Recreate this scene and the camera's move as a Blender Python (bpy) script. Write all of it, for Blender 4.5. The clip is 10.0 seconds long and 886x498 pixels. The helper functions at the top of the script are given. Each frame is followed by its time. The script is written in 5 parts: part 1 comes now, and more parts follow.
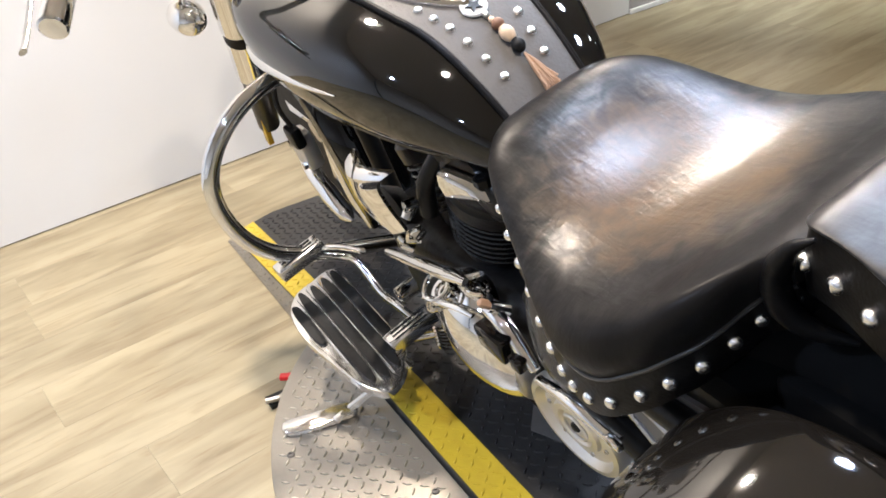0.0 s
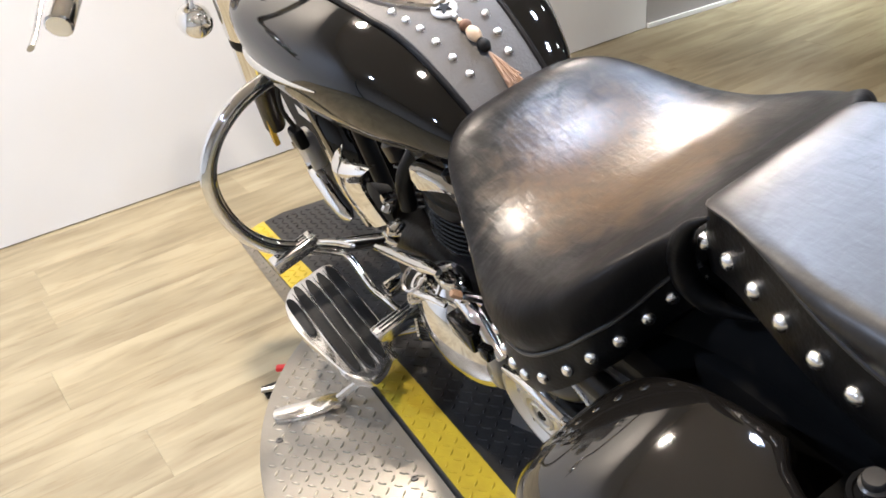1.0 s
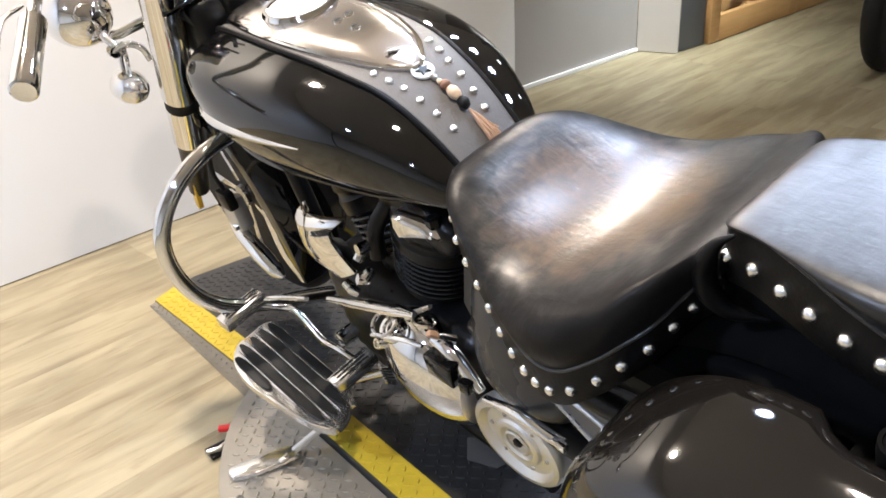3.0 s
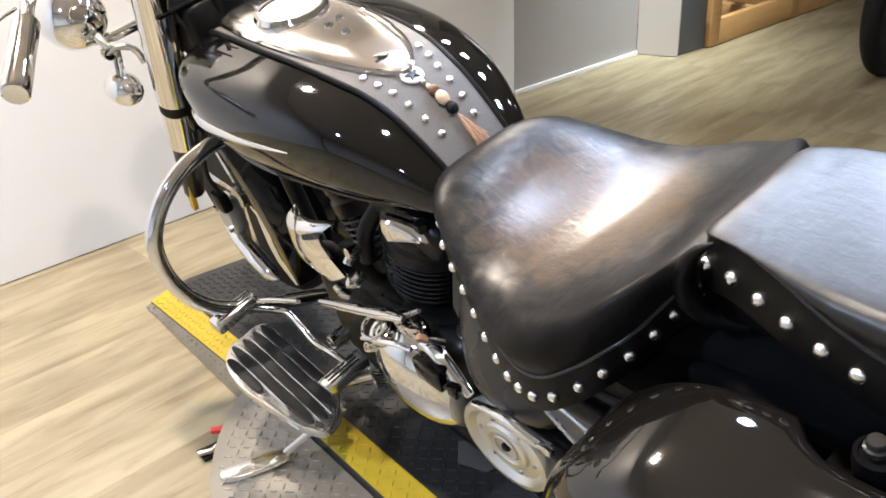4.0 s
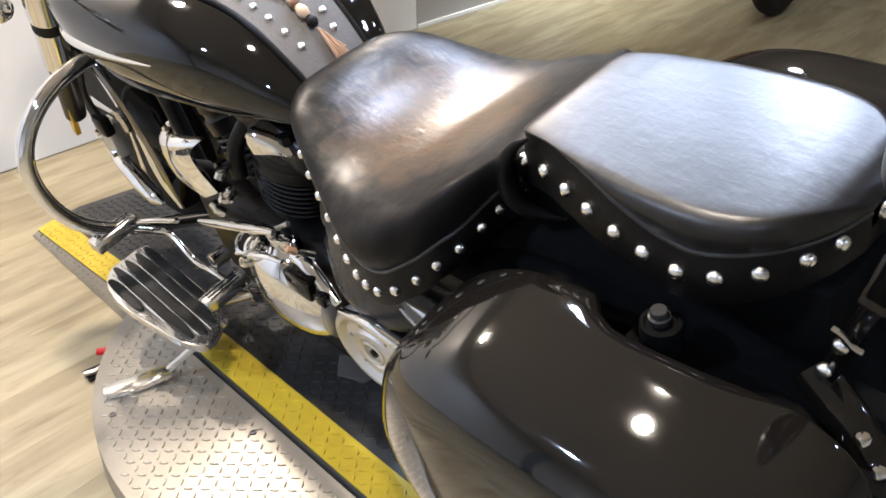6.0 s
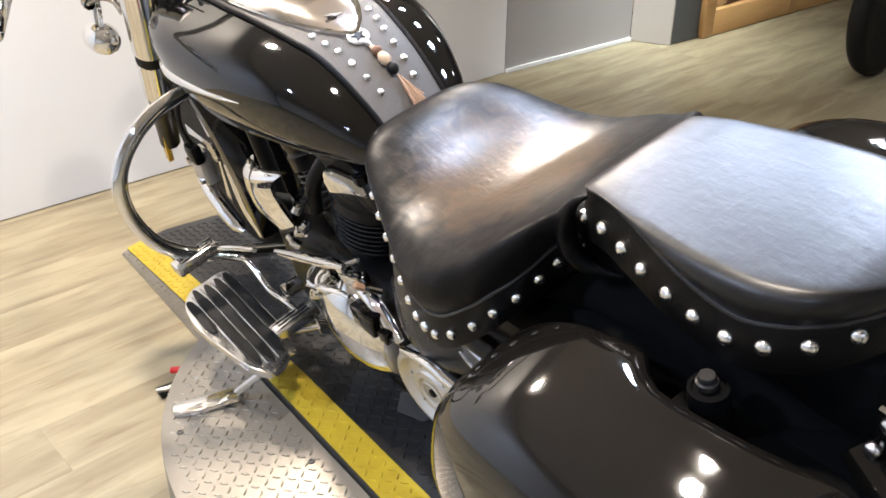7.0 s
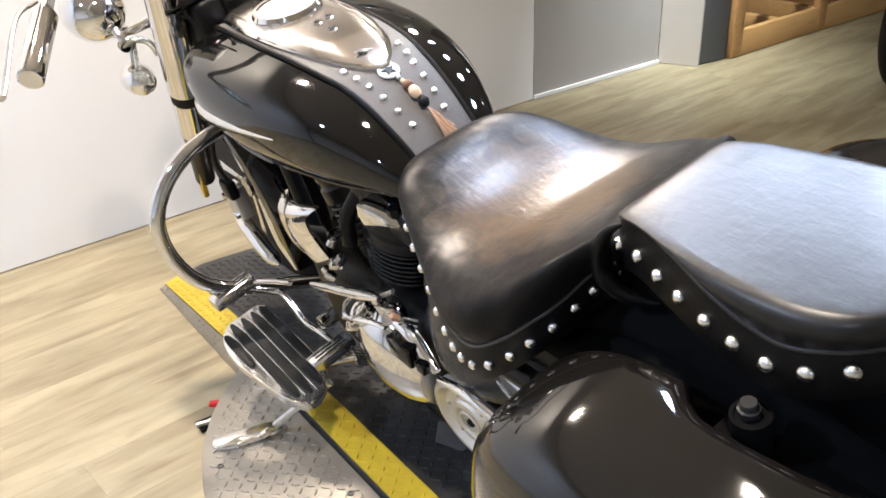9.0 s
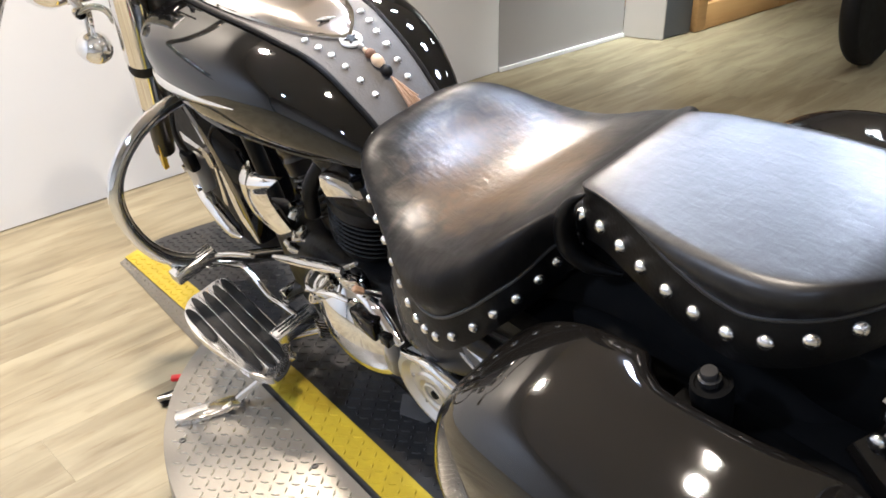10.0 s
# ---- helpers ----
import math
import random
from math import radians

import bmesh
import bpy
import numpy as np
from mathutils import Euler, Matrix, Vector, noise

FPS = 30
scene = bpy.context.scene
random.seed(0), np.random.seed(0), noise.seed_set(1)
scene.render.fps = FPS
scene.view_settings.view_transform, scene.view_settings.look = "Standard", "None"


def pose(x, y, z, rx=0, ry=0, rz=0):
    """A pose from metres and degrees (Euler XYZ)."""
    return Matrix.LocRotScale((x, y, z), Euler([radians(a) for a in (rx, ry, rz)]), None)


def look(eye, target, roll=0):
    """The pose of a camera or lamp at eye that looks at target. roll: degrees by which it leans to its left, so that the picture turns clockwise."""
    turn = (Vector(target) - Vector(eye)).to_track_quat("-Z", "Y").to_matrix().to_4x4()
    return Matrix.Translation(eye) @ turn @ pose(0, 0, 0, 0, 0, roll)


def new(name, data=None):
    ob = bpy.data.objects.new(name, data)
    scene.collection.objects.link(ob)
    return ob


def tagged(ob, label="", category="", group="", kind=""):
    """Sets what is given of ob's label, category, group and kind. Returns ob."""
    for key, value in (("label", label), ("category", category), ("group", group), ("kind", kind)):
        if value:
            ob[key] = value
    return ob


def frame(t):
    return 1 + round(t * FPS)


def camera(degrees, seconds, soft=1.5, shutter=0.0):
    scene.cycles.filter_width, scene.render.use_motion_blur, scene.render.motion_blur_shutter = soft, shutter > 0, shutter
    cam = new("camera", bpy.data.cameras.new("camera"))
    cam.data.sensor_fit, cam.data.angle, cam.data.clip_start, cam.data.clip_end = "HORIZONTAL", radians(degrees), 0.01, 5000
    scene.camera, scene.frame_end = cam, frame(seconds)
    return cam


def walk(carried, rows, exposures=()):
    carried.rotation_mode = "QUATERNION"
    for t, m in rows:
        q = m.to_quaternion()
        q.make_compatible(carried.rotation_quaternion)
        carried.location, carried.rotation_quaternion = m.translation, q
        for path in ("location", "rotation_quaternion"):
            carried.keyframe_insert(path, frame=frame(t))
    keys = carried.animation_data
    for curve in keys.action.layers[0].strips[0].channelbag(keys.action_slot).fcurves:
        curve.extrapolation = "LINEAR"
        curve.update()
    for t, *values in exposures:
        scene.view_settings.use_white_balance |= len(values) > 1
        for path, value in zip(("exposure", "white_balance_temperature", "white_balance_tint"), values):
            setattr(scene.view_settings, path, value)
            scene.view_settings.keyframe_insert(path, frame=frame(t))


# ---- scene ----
cam = camera(53.4, 10.0, soft=1.7)
PATH = [
    (0, (-0.563, 0.91, 1.263), (0.929, 0.106, 0.201), -5.9),
    (0.5, (-0.611, 0.877, 1.259), (0.897, 0.123, 0.184), -5.5),
    (1, (-0.669, 0.865, 1.256), (0.877, 0.118, 0.23), -5.9),
    (1.2, (-0.682, 0.877, 1.254), (0.813, -0.006, 0.262), -3.4),
    (1.5, (-0.677, 0.933, 1.263), (0.688, -0.128, 0.257), -4.4),
    (1.7, (-0.67, 0.987, 1.272), (0.682, -0.099, 0.276), -5.5),
    (2, (-0.656, 1.044, 1.271), (0.717, -0.059, 0.324), -4.0),
    (2.2, (-0.645, 1.065, 1.279), (0.742, -0.041, 0.355), -3.5),
    (2.5, (-0.638, 1.085, 1.281), (0.763, -0.009, 0.365), -3.0),
    (2.7, (-0.636, 1.094, 1.285), (0.765, 0.006, 0.362), -3.0),
    (3.8, (-0.648, 1.084, 1.291), (0.761, -0.008, 0.384), -2.6),
    (4, (-0.652, 1.076, 1.293), (0.756, -0.008, 0.375), -2.7),
    (4.5, (-0.684, 1.06, 1.279), (0.651, -0.092, 0.334), -3.9),
    (4.7, (-0.698, 1.055, 1.262), (0.556, -0.17, 0.3), -3.9),
    (5, (-0.72, 1.052, 1.265), (0.418, -0.284, 0.306), -4.4),
    (5.2, (-0.727, 1.056, 1.257), (0.297, -0.338, 0.253), -3.2),
    (5.5, (-0.723, 1.063, 1.265), (0.357, -0.292, 0.267), -1.3),
    (5.7, (-0.733, 1.059, 1.269), (0.411, -0.228, 0.251), -1.3),
    (6, (-0.773, 1.054, 1.272), (0.477, -0.118, 0.241), -0.3),
    (6.2, (-0.801, 1.049, 1.277), (0.497, -0.07, 0.246), 0.8),
    (7.5, (-0.803, 1.044, 1.298), (0.628, -0.001, 0.371), -0.3),
    (8, (-0.806, 1.037, 1.295), (0.611, -0.003, 0.34), -2.7),
    (8.5, (-0.807, 1.041, 1.3), (0.641, 0.006, 0.389), -3.1),
    (9, (-0.802, 1.051, 1.303), (0.663, 0.031, 0.4), -2.0),
    (9.5, (-0.805, 1.052, 1.3), (0.634, 0.019, 0.37), -0.7),
    (10, (-0.799, 1.045, 1.295), (0.598, -0.02, 0.339), -0.9),
]
walk(cam, [(t, look(eye, target, roll)) for t, eye, target, roll in PATH], [(0.0, 0.19, 5000, 7), (10.0, 0.19, 5000, 7)])

# ---- world and lights ----
world = bpy.data.worlds.new("world")
scene.world = world
world.use_nodes = True
bg = world.node_tree.nodes["Background"]
bg.inputs["Color"].default_value = (0.75, 0.86, 1.0, 1)
bg.inputs["Strength"].default_value = 0.15

CEILING = 2.45
WARM, COOL, PLAIN, SOFT = (1.0, 0.72, 0.46), (1.0, 0.945, 0.93), (0.94, 0.92, 0.98), (1.0, 0.88, 0.68)


def mat_emit(name, color, strength):
    m = bpy.data.materials.new(name)
    m.use_nodes = True
    nt = m.node_tree
    nt.nodes.clear()
    out = nt.nodes.new("ShaderNodeOutputMaterial")
    em = nt.nodes.new("ShaderNodeEmission")
    em.inputs["Color"].default_value = (*color, 1)
    em.inputs["Strength"].default_value = strength
    nt.links.new(em.outputs[0], out.inputs[0])
    return m


def area_lamp(name, at, aim, power, color, size, size_y=None, shape="DISK"):
    d = bpy.data.lights.new(name, "AREA")
    d.shape, d.size, d.energy, d.color = shape, size, power, color
    if size_y:
        d.shape, d.size_y = "RECTANGLE", size_y
    ob = new(name, d)
    ob.matrix_world = look(at, aim)
    return ob


# ---- materials ----
def surface(name, c1, c2=None, scale=8.0, rough=0.5, rough_var=0.0, metal=0.0, bump=0.0, bump_scale=60.0,
            coat=0.0, stretch=(1, 1, 1), vary=0.0, detail=4.0, spec=0.5, coat_rough=0.03):
    m = bpy.data.materials.new(name)
    m.use_nodes = True
    nt = m.node_tree
    N, L = nt.nodes, nt.links
    b = N["Principled BSDF"]
    b.inputs["Metallic"].default_value = metal
    b.inputs["Roughness"].default_value = rough
    b.inputs["Specular IOR Level"].default_value = spec
    b.inputs["Coat Weight"].default_value = coat
    b.inputs["Coat Roughness"].default_value = coat_rough
    tc = N.new("ShaderNodeTexCoord")
    mp = N.new("ShaderNodeMapping")
    mp.inputs["Scale"].default_value = stretch
    L.new(tc.outputs["Object"], mp.inputs["Vector"])
    n1 = N.new("ShaderNodeTexNoise")
    n1.inputs["Scale"].default_value = scale
    n1.inputs["Detail"].default_value = detail
    L.new(mp.outputs[0], n1.inputs["Vector"])
    mix = N.new("ShaderNodeMix")
    mix.data_type = "RGBA"
    mix.inputs["A"].default_value = (*c1, 1)
    mix.inputs["B"].default_value = (*(c2 or c1), 1)
    L.new(n1.outputs["Fac"], mix.inputs["Factor"])
    col = mix.outputs["Result"]
    if vary:
        oi = N.new("ShaderNodeObjectInfo")
        mr = N.new("ShaderNodeMapRange")
        mr.inputs["To Min"].default_value, mr.inputs["To Max"].default_value = 1 - vary, 1 + vary
        L.new(oi.outputs["Random"], mr.inputs["Value"])
        hsv = N.new("ShaderNodeHueSaturation")
        L.new(mr.outputs[0], hsv.inputs["Value"])
        L.new(col, hsv.inputs["Color"])
        col = hsv.outputs[0]
    L.new(col, b.inputs["Base Color"])
    if rough_var:
        mr = N.new("ShaderNodeMapRange")
        mr.inputs["To Min"].default_value, mr.inputs["To Max"].default_value = max(0.02, rough - rough_var), rough + rough_var
        L.new(n1.outputs["Fac"], mr.inputs["Value"])
        L.new(mr.outputs[0], b.inputs["Roughness"])
    if bump:
        n2 = N.new("ShaderNodeTexNoise")
        n2.inputs["Scale"].default_value = bump_scale
        n2.inputs["Detail"].default_value = 5
        L.new(mp.outputs[0], n2.inputs["Vector"])
        bp = N.new("ShaderNodeBump")
        bp.inputs["Strength"].default_value = bump
        bp.inputs["Distance"].default_value = 0.004
        L.new(n2.outputs["Fac"], bp.inputs["Height"])
        L.new(bp.outputs[0], b.inputs["Normal"])
    return m


M_CHROME = surface("chrome", (0.80, 0.79, 0.77), (0.72, 0.71, 0.69), 14, 0.045, 0.02, 1.0, 0.04, 22)
M_CONSOLE = surface("satin_chrome", (0.80, 0.75, 0.70), (0.84, 0.79, 0.74), 30, 0.17, 0.03, 1)
M_STUD = surface("nickel_stud", (0.88, 0.87, 0.85), (0.80, 0.79, 0.77), 40, 0.26, 0.05, 1.0, 0.05, 90)
M_PULLEY = surface("pale_alloy", (0.78, 0.75, 0.69), (0.66, 0.63, 0.57), 18, 0.34, 0.08, 0.75, 0.10, 60)
M_SATIN = surface("satin_metal", (0.55, 0.54, 0.52), (0.42, 0.41, 0.40), 20, 0.28, 0.08, 1.0, 0.08, 80)
M_STAND = surface("bright_steel", (0.78, 0.77, 0.75), (0.64, 0.63, 0.61), 22, 0.14, 0.05, 0.95, 0.05, 60)
M_ZINC = surface("dull_zinc", (0.13, 0.125, 0.115), (0.085, 0.08, 0.075), 16, 0.5, 0.08, 0.3, 0.1, 60)
M_COVER = surface("cover_plastic", (0.026, 0.025, 0.023), (0.036, 0.034, 0.032), 10, 0.28, 0.05, 0, 0.03, 40, spec=0.5)
M_PAINT = surface("black_paint", (0.0025, 0.0024, 0.0024), (0.004, 0.0037, 0.0034), 6, 0.04, 0.012, 0, 0.006, 25, spec=0.55)
# lifted black: light dust, and the brighter ceiling mirrored in the bags
M_BAG = surface("dusty_sheen_black_paint", (0.004, 0.0037, 0.0033), (0.008, 0.007, 0.006), 9, 0.045, 0.015, 0, 0.006, 25, spec=0.7)
M_LEATHER = surface("black_leather", (0.010, 0.0095, 0.009), (0.017, 0.016, 0.015), 16, 0.32, 0.13, 0, 0.18, 36, spec=0.42, detail=3)
M_SKIRT = surface("skirt_leather", (0.0030, 0.0028, 0.0028), (0.005, 0.0046, 0.0043), 12, 0.40, 0.06, 0, 0.15, 220, spec=0.14)
M_BIB = surface("bib_leather", (0.052, 0.048, 0.045), (0.090, 0.083, 0.078), 18, 0.55, 0.08, 0, 0.3, 200)
M_MATTE = surface("matte_black", (0.004, 0.004, 0.004), (0.007, 0.007, 0.007), 30, 0.85, 0.05, 0, 0.1, 90, spec=0.03)
M_CAST = surface("cast_metal", (0.62, 0.61, 0.59), (0.45, 0.44, 0.42), 18, 0.38, 0.1, 0.6, 0.2, 70)
M_RUBBER = surface("black_rubber", (0.006, 0.006, 0.006), (0.011, 0.0105, 0.010), 25, 0.6, 0.1, 0, 0.2, 120, spec=0.2)
M_ENGINE = surface("black_engine", (0.0030, 0.0030, 0.0030), (0.006, 0.0056, 0.0052), 30, 0.32, 0.1, 0, 0.15, 120, spec=0.18)
M_FIN = surface("black_fin_paint", (0.006, 0.006, 0.0058), (0.011, 0.0105, 0.010), 30, 0.26, 0.08, 0, 0.10, 120, spec=0.35)
M_WALL = surface("white_wall_paint", (0.80, 0.80, 0.79), (0.76, 0.76, 0.75), 3, 0.7, 0.05, 0, 0.05, 180)
M_GREY = surface("grey_wall_paint", (0.36, 0.345, 0.33), (0.32, 0.305, 0.295), 3, 0.55, 0.05, 0, 0.04, 150)
# paler, warmer copy of the panel's paint, with the lamp light in its colour
M_GREY_LIT = surface("lit_grey_wall_paint", (0.50, 0.475, 0.44), (0.46, 0.435, 0.40), 3, 0.6, 0.05, 0, 0.04, 150)
M_BLUEGREY = surface("blue_grey_paint", (0.115, 0.125, 0.145), (0.10, 0.108, 0.125), 4, 0.6, 0.05)
M_CEIL = surface("beige_ceiling", (0.66, 0.615, 0.55), (0.61, 0.565, 0.505), 2, 0.8)
M_PINE = surface("pine_wood", (0.55, 0.34, 0.13), (0.42, 0.24, 0.08), 7, 0.5, 0.1, 0, 0.15, 40, stretch=(6, 0.6, 6))
M_BOXIN = surface("brown_board", (0.17, 0.085, 0.045), (0.11, 0.055, 0.03), 6, 0.6, 0.1)
M_YELLOW = surface("yellow_safety_paint", (0.54, 0.42, 0.018), (0.37, 0.28, 0.016), 22, 0.42, 0.12, 0, 0.2, 60)
M_PLATE = surface("grey_steel_plate", (0.34, 0.315, 0.265), (0.21, 0.19, 0.155), 9, 0.40, 0.08, 0.55, 0.12, 90)
M_LUG = surface("polished_lug_steel", (0.62, 0.59, 0.52), (0.45, 0.42, 0.36), 40, 0.30, 0.08, 0.8, 0.1, 90)
M_BLACKPLATE = surface("black_steel_plate", (0.017, 0.0168, 0.0165), (0.040, 0.038, 0.036), 12, 0.36, 0.1, 0.0, 0.2, 90, spec=0.45)
M_RED = surface("red_plastic", (0.55, 0.02, 0.02), (0.45, 0.015, 0.015), 12, 0.35)
M_AMBER = surface("amber_plastic", (0.65, 0.42, 0.02), (0.55, 0.34, 0.02), 12, 0.25)
M_BONE = surface("bone_bead", (0.60, 0.47, 0.33), (0.42, 0.30, 0.19), 60, 0.45)
M_TASSEL = surface("tan_horsehair", (0.46, 0.30, 0.18), (0.27, 0.16, 0.09), 60, 0.6)
M_DIAL = surface("white_dial", (0.75, 0.75, 0.72), (0.70, 0.70, 0.68), 5, 0.3)


def floor_material():
    m = surface("oak_plank", (0.240, 0.206, 0.126), (0.352, 0.310, 0.202), 4.0, 0.40, 0.06, 0, 0.05, 60, vary=0.03)
    nt = m.node_tree
    N, L = nt.nodes, nt.links
    b = N["Principled BSDF"]
    old = b.inputs["Base Color"].links[0].from_socket
    tc = N.new("ShaderNodeTexCoord")
    oi = N.new("ShaderNodeObjectInfo")
    off = N.new("ShaderNodeVectorMath")
    off.operation = "MULTIPLY_ADD"
    off.inputs[1].default_value = (7, 3, 11)
    comb = N.new("ShaderNodeCombineXYZ")
    for i in range(3):
        L.new(oi.outputs["Random"], comb.inputs[i])
    L.new(comb.outputs[0], off.inputs[0])
    L.new(tc.outputs["Object"], off.inputs[2])
    mp = N.new("ShaderNodeMapping")
    mp.inputs["Scale"].default_value = (1.5, 9, 1)
    L.new(off.outputs[0], mp.inputs["Vector"])
    g = N.new("ShaderNodeTexNoise")
    g.inputs["Scale"].default_value, g.inputs["Detail"].default_value = 1.6, 7
    g.inputs["Distortion"].default_value = 0.6
    L.new(mp.outputs[0], g.inputs["Vector"])
    ramp = N.new("ShaderNodeValToRGB")
    ramp.color_ramp.elements[0].position, ramp.color_ramp.elements[1].position = 0.36, 0.62
    ramp.color_ramp.elements[0].color, ramp.color_ramp.elements[1].color = (0.56, 0.50, 0.41, 1), (1.16, 1.15, 1.12, 1)
    L.new(g.outputs["Fac"], ramp.inputs["Fac"])
    mul = N.new("ShaderNodeMix")
    mul.data_type, mul.blend_type = "RGBA", "MULTIPLY"
    mul.inputs["Factor"].default_value = 0.62
    L.new(old, mul.inputs["A"])
    L.new(ramp.outputs[0], mul.inputs["B"])
    # short brown streaks and knots
    mk = N.new("ShaderNodeMapping")
    mk.inputs["Scale"].default_value = (3.2, 26, 1)
    L.new(off.outputs[0], mk.inputs["Vector"])
    kn = N.new("ShaderNodeTexNoise")
    kn.inputs["Scale"].default_value, kn.inputs["Detail"].default_value, kn.inputs["Distortion"].default_value = 2.1, 5, 0.9
    L.new(mk.outputs[0], kn.inputs["Vector"])
    kr = N.new("ShaderNodeValToRGB")
    kr.color_ramp.elements[0].position, kr.color_ramp.elements[1].position = 0.30, 0.46
    kr.color_ramp.elements[0].color, kr.color_ramp.elements[1].color = (0.62, 0.52, 0.40, 1), (1, 1, 1, 1)
    L.new(kn.outputs["Fac"], kr.inputs["Fac"])
    m2 = N.new("ShaderNodeMix")
    m2.data_type, m2.blend_type = "RGBA", "MULTIPLY"
    m2.inputs["Factor"].default_value = 0.42
    L.new(mul.outputs["Result"], m2.inputs["A"])
    L.new(kr.outputs[0], m2.inputs["B"])
    L.new(m2.outputs["Result"], b.inputs["Base Color"])
    return m


M_FLOOR = floor_material()


def crease_leather(m, centre, reach, worn, dull, crease, shine, rubbed_sheen=None):
    """Fine creases all over, and a patch polished by sitting: its centre and reach in metres, its roughness and that of
    the rest, the gloss of both, and the brown of its worn grain, which also carries the warm lamp's sheen.
    """
    N, L = m.node_tree.nodes, m.node_tree.links
    b = N["Principled BSDF"]
    tc = N.new("ShaderNodeTexCoord")

    def noise(scale, detail, distortion, stretch=(1, 1, 1), turn=0.0):
        mp = N.new("ShaderNodeMapping")
        mp.inputs["Rotation"].default_value = (0, 0, turn)
        mp.inputs["Scale"].default_value = stretch
        L.new(tc.outputs["Object"], mp.inputs["Vector"])
        n = N.new("ShaderNodeTexNoise")
        n.inputs["Scale"].default_value, n.inputs["Detail"].default_value, n.inputs["Distortion"].default_value = scale, detail, distortion
        L.new(mp.outputs[0], n.inputs["Vector"])
        return n.outputs["Fac"]

    def remap(value, a, c, lo, hi, soft=False):
        r = N.new("ShaderNodeMapRange")
        r.interpolation_type = "SMOOTHSTEP" if soft else "LINEAR"
        for key, v in zip(("From Min", "From Max", "To Min", "To Max"), (a, c, lo, hi)):
            r.inputs[key].default_value = v
        L.new(value, r.inputs["Value"])
        return r.outputs[0]

    def calc(op, p, q):
        n = N.new("ShaderNodeMath")
        n.operation = op
        for k, v in enumerate((p, q)):
            if isinstance(v, float):
                n.inputs[k].default_value = v
            else:
                L.new(v, n.inputs[k])
        return n.outputs[0]

    # distance from the middle of the worn patch, with a ragged rim
    off = N.new("ShaderNodeVectorMath")
    off.operation = "SUBTRACT"
    off.inputs[1].default_value = centre
    L.new(tc.outputs["Object"], off.inputs[0])
    div = N.new("ShaderNodeVectorMath")
    div.operation = "DIVIDE"
    div.inputs[1].default_value = reach
    L.new(off.outputs[0], div.inputs[0])
    far = N.new("ShaderNodeVectorMath")
    far.operation = "LENGTH"
    L.new(div.outputs[0], far.inputs[0])
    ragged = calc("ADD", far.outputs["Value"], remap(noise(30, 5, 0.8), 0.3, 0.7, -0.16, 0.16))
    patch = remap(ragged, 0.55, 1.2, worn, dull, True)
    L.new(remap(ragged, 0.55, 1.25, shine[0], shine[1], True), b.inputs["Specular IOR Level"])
    # brown worn grain, which also paints in the warm lamp's golden reflection
    if rubbed_sheen:
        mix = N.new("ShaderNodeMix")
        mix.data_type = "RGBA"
        mix.inputs["B"].default_value = (*rubbed_sheen, 1)
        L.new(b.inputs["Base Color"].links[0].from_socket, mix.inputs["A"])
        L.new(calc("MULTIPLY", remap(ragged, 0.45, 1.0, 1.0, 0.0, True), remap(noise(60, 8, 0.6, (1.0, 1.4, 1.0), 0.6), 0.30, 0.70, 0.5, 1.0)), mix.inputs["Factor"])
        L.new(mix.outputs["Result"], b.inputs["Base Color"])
    # small scuffs
    scuff = remap(noise(30, 7, 0.4, (1.0, 3.6, 1.0), 0.8), 0.32, 0.68, -0.015, 0.02)
    L.new(calc("ADD", patch, scuff), b.inputs["Roughness"])
    # creases in two directions over soft padding
    h = calc("MULTIPLY", noise(40, 4, 0.5, (1.0, 3.0, 1.0), 0.75), 1.0)
    h = calc("ADD", h, calc("MULTIPLY", noise(38, 4, 0.5, (3.0, 1.0, 1.0), 0.35), 0.9))
    h = calc("ADD", h, calc("MULTIPLY", noise(170, 3, 0.4), 0.16))
    soft = b.inputs["Normal"].links[0].from_node
    soft.inputs["Strength"].default_value = 0.10
    soft.inputs["Height"].links[0].from_node.inputs["Detail"].default_value = 1.0
    bp = N.new("ShaderNodeBump")
    bp.inputs["Strength"].default_value, bp.inputs["Distance"].default_value = crease, 0.003
    L.new(h, bp.inputs["Height"])
    L.new(soft.outputs[0], bp.inputs["Normal"])
    L.new(bp.outputs[0], b.inputs["Normal"])


M_PIPING = surface("piping_leather", (0.012, 0.0115, 0.011), (0.02, 0.019, 0.018), 40, 0.30, 0.05, 0, 0.1, 200, spec=0.6)
M_SEAT = surface("rider_leather", (0.006, 0.0057, 0.0055), (0.011, 0.0102, 0.0097), 16, 0.32, 0.13, 0, 0.18, 36, spec=0.40, detail=3)
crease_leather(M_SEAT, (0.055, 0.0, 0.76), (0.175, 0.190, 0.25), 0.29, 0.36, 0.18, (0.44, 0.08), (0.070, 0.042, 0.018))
M_PASSENGER = surface("passenger_leather", (0.006, 0.0057, 0.0055), (0.011, 0.0102, 0.0097), 16, 0.32, 0.13, 0, 0.18, 36, spec=0.5, detail=3)
crease_leather(M_PASSENGER, (-0.37, 0.0, 0.87), (0.195, 0.150, 0.07), 0.36, 0.38, 0.10, (0.55, 0.26))


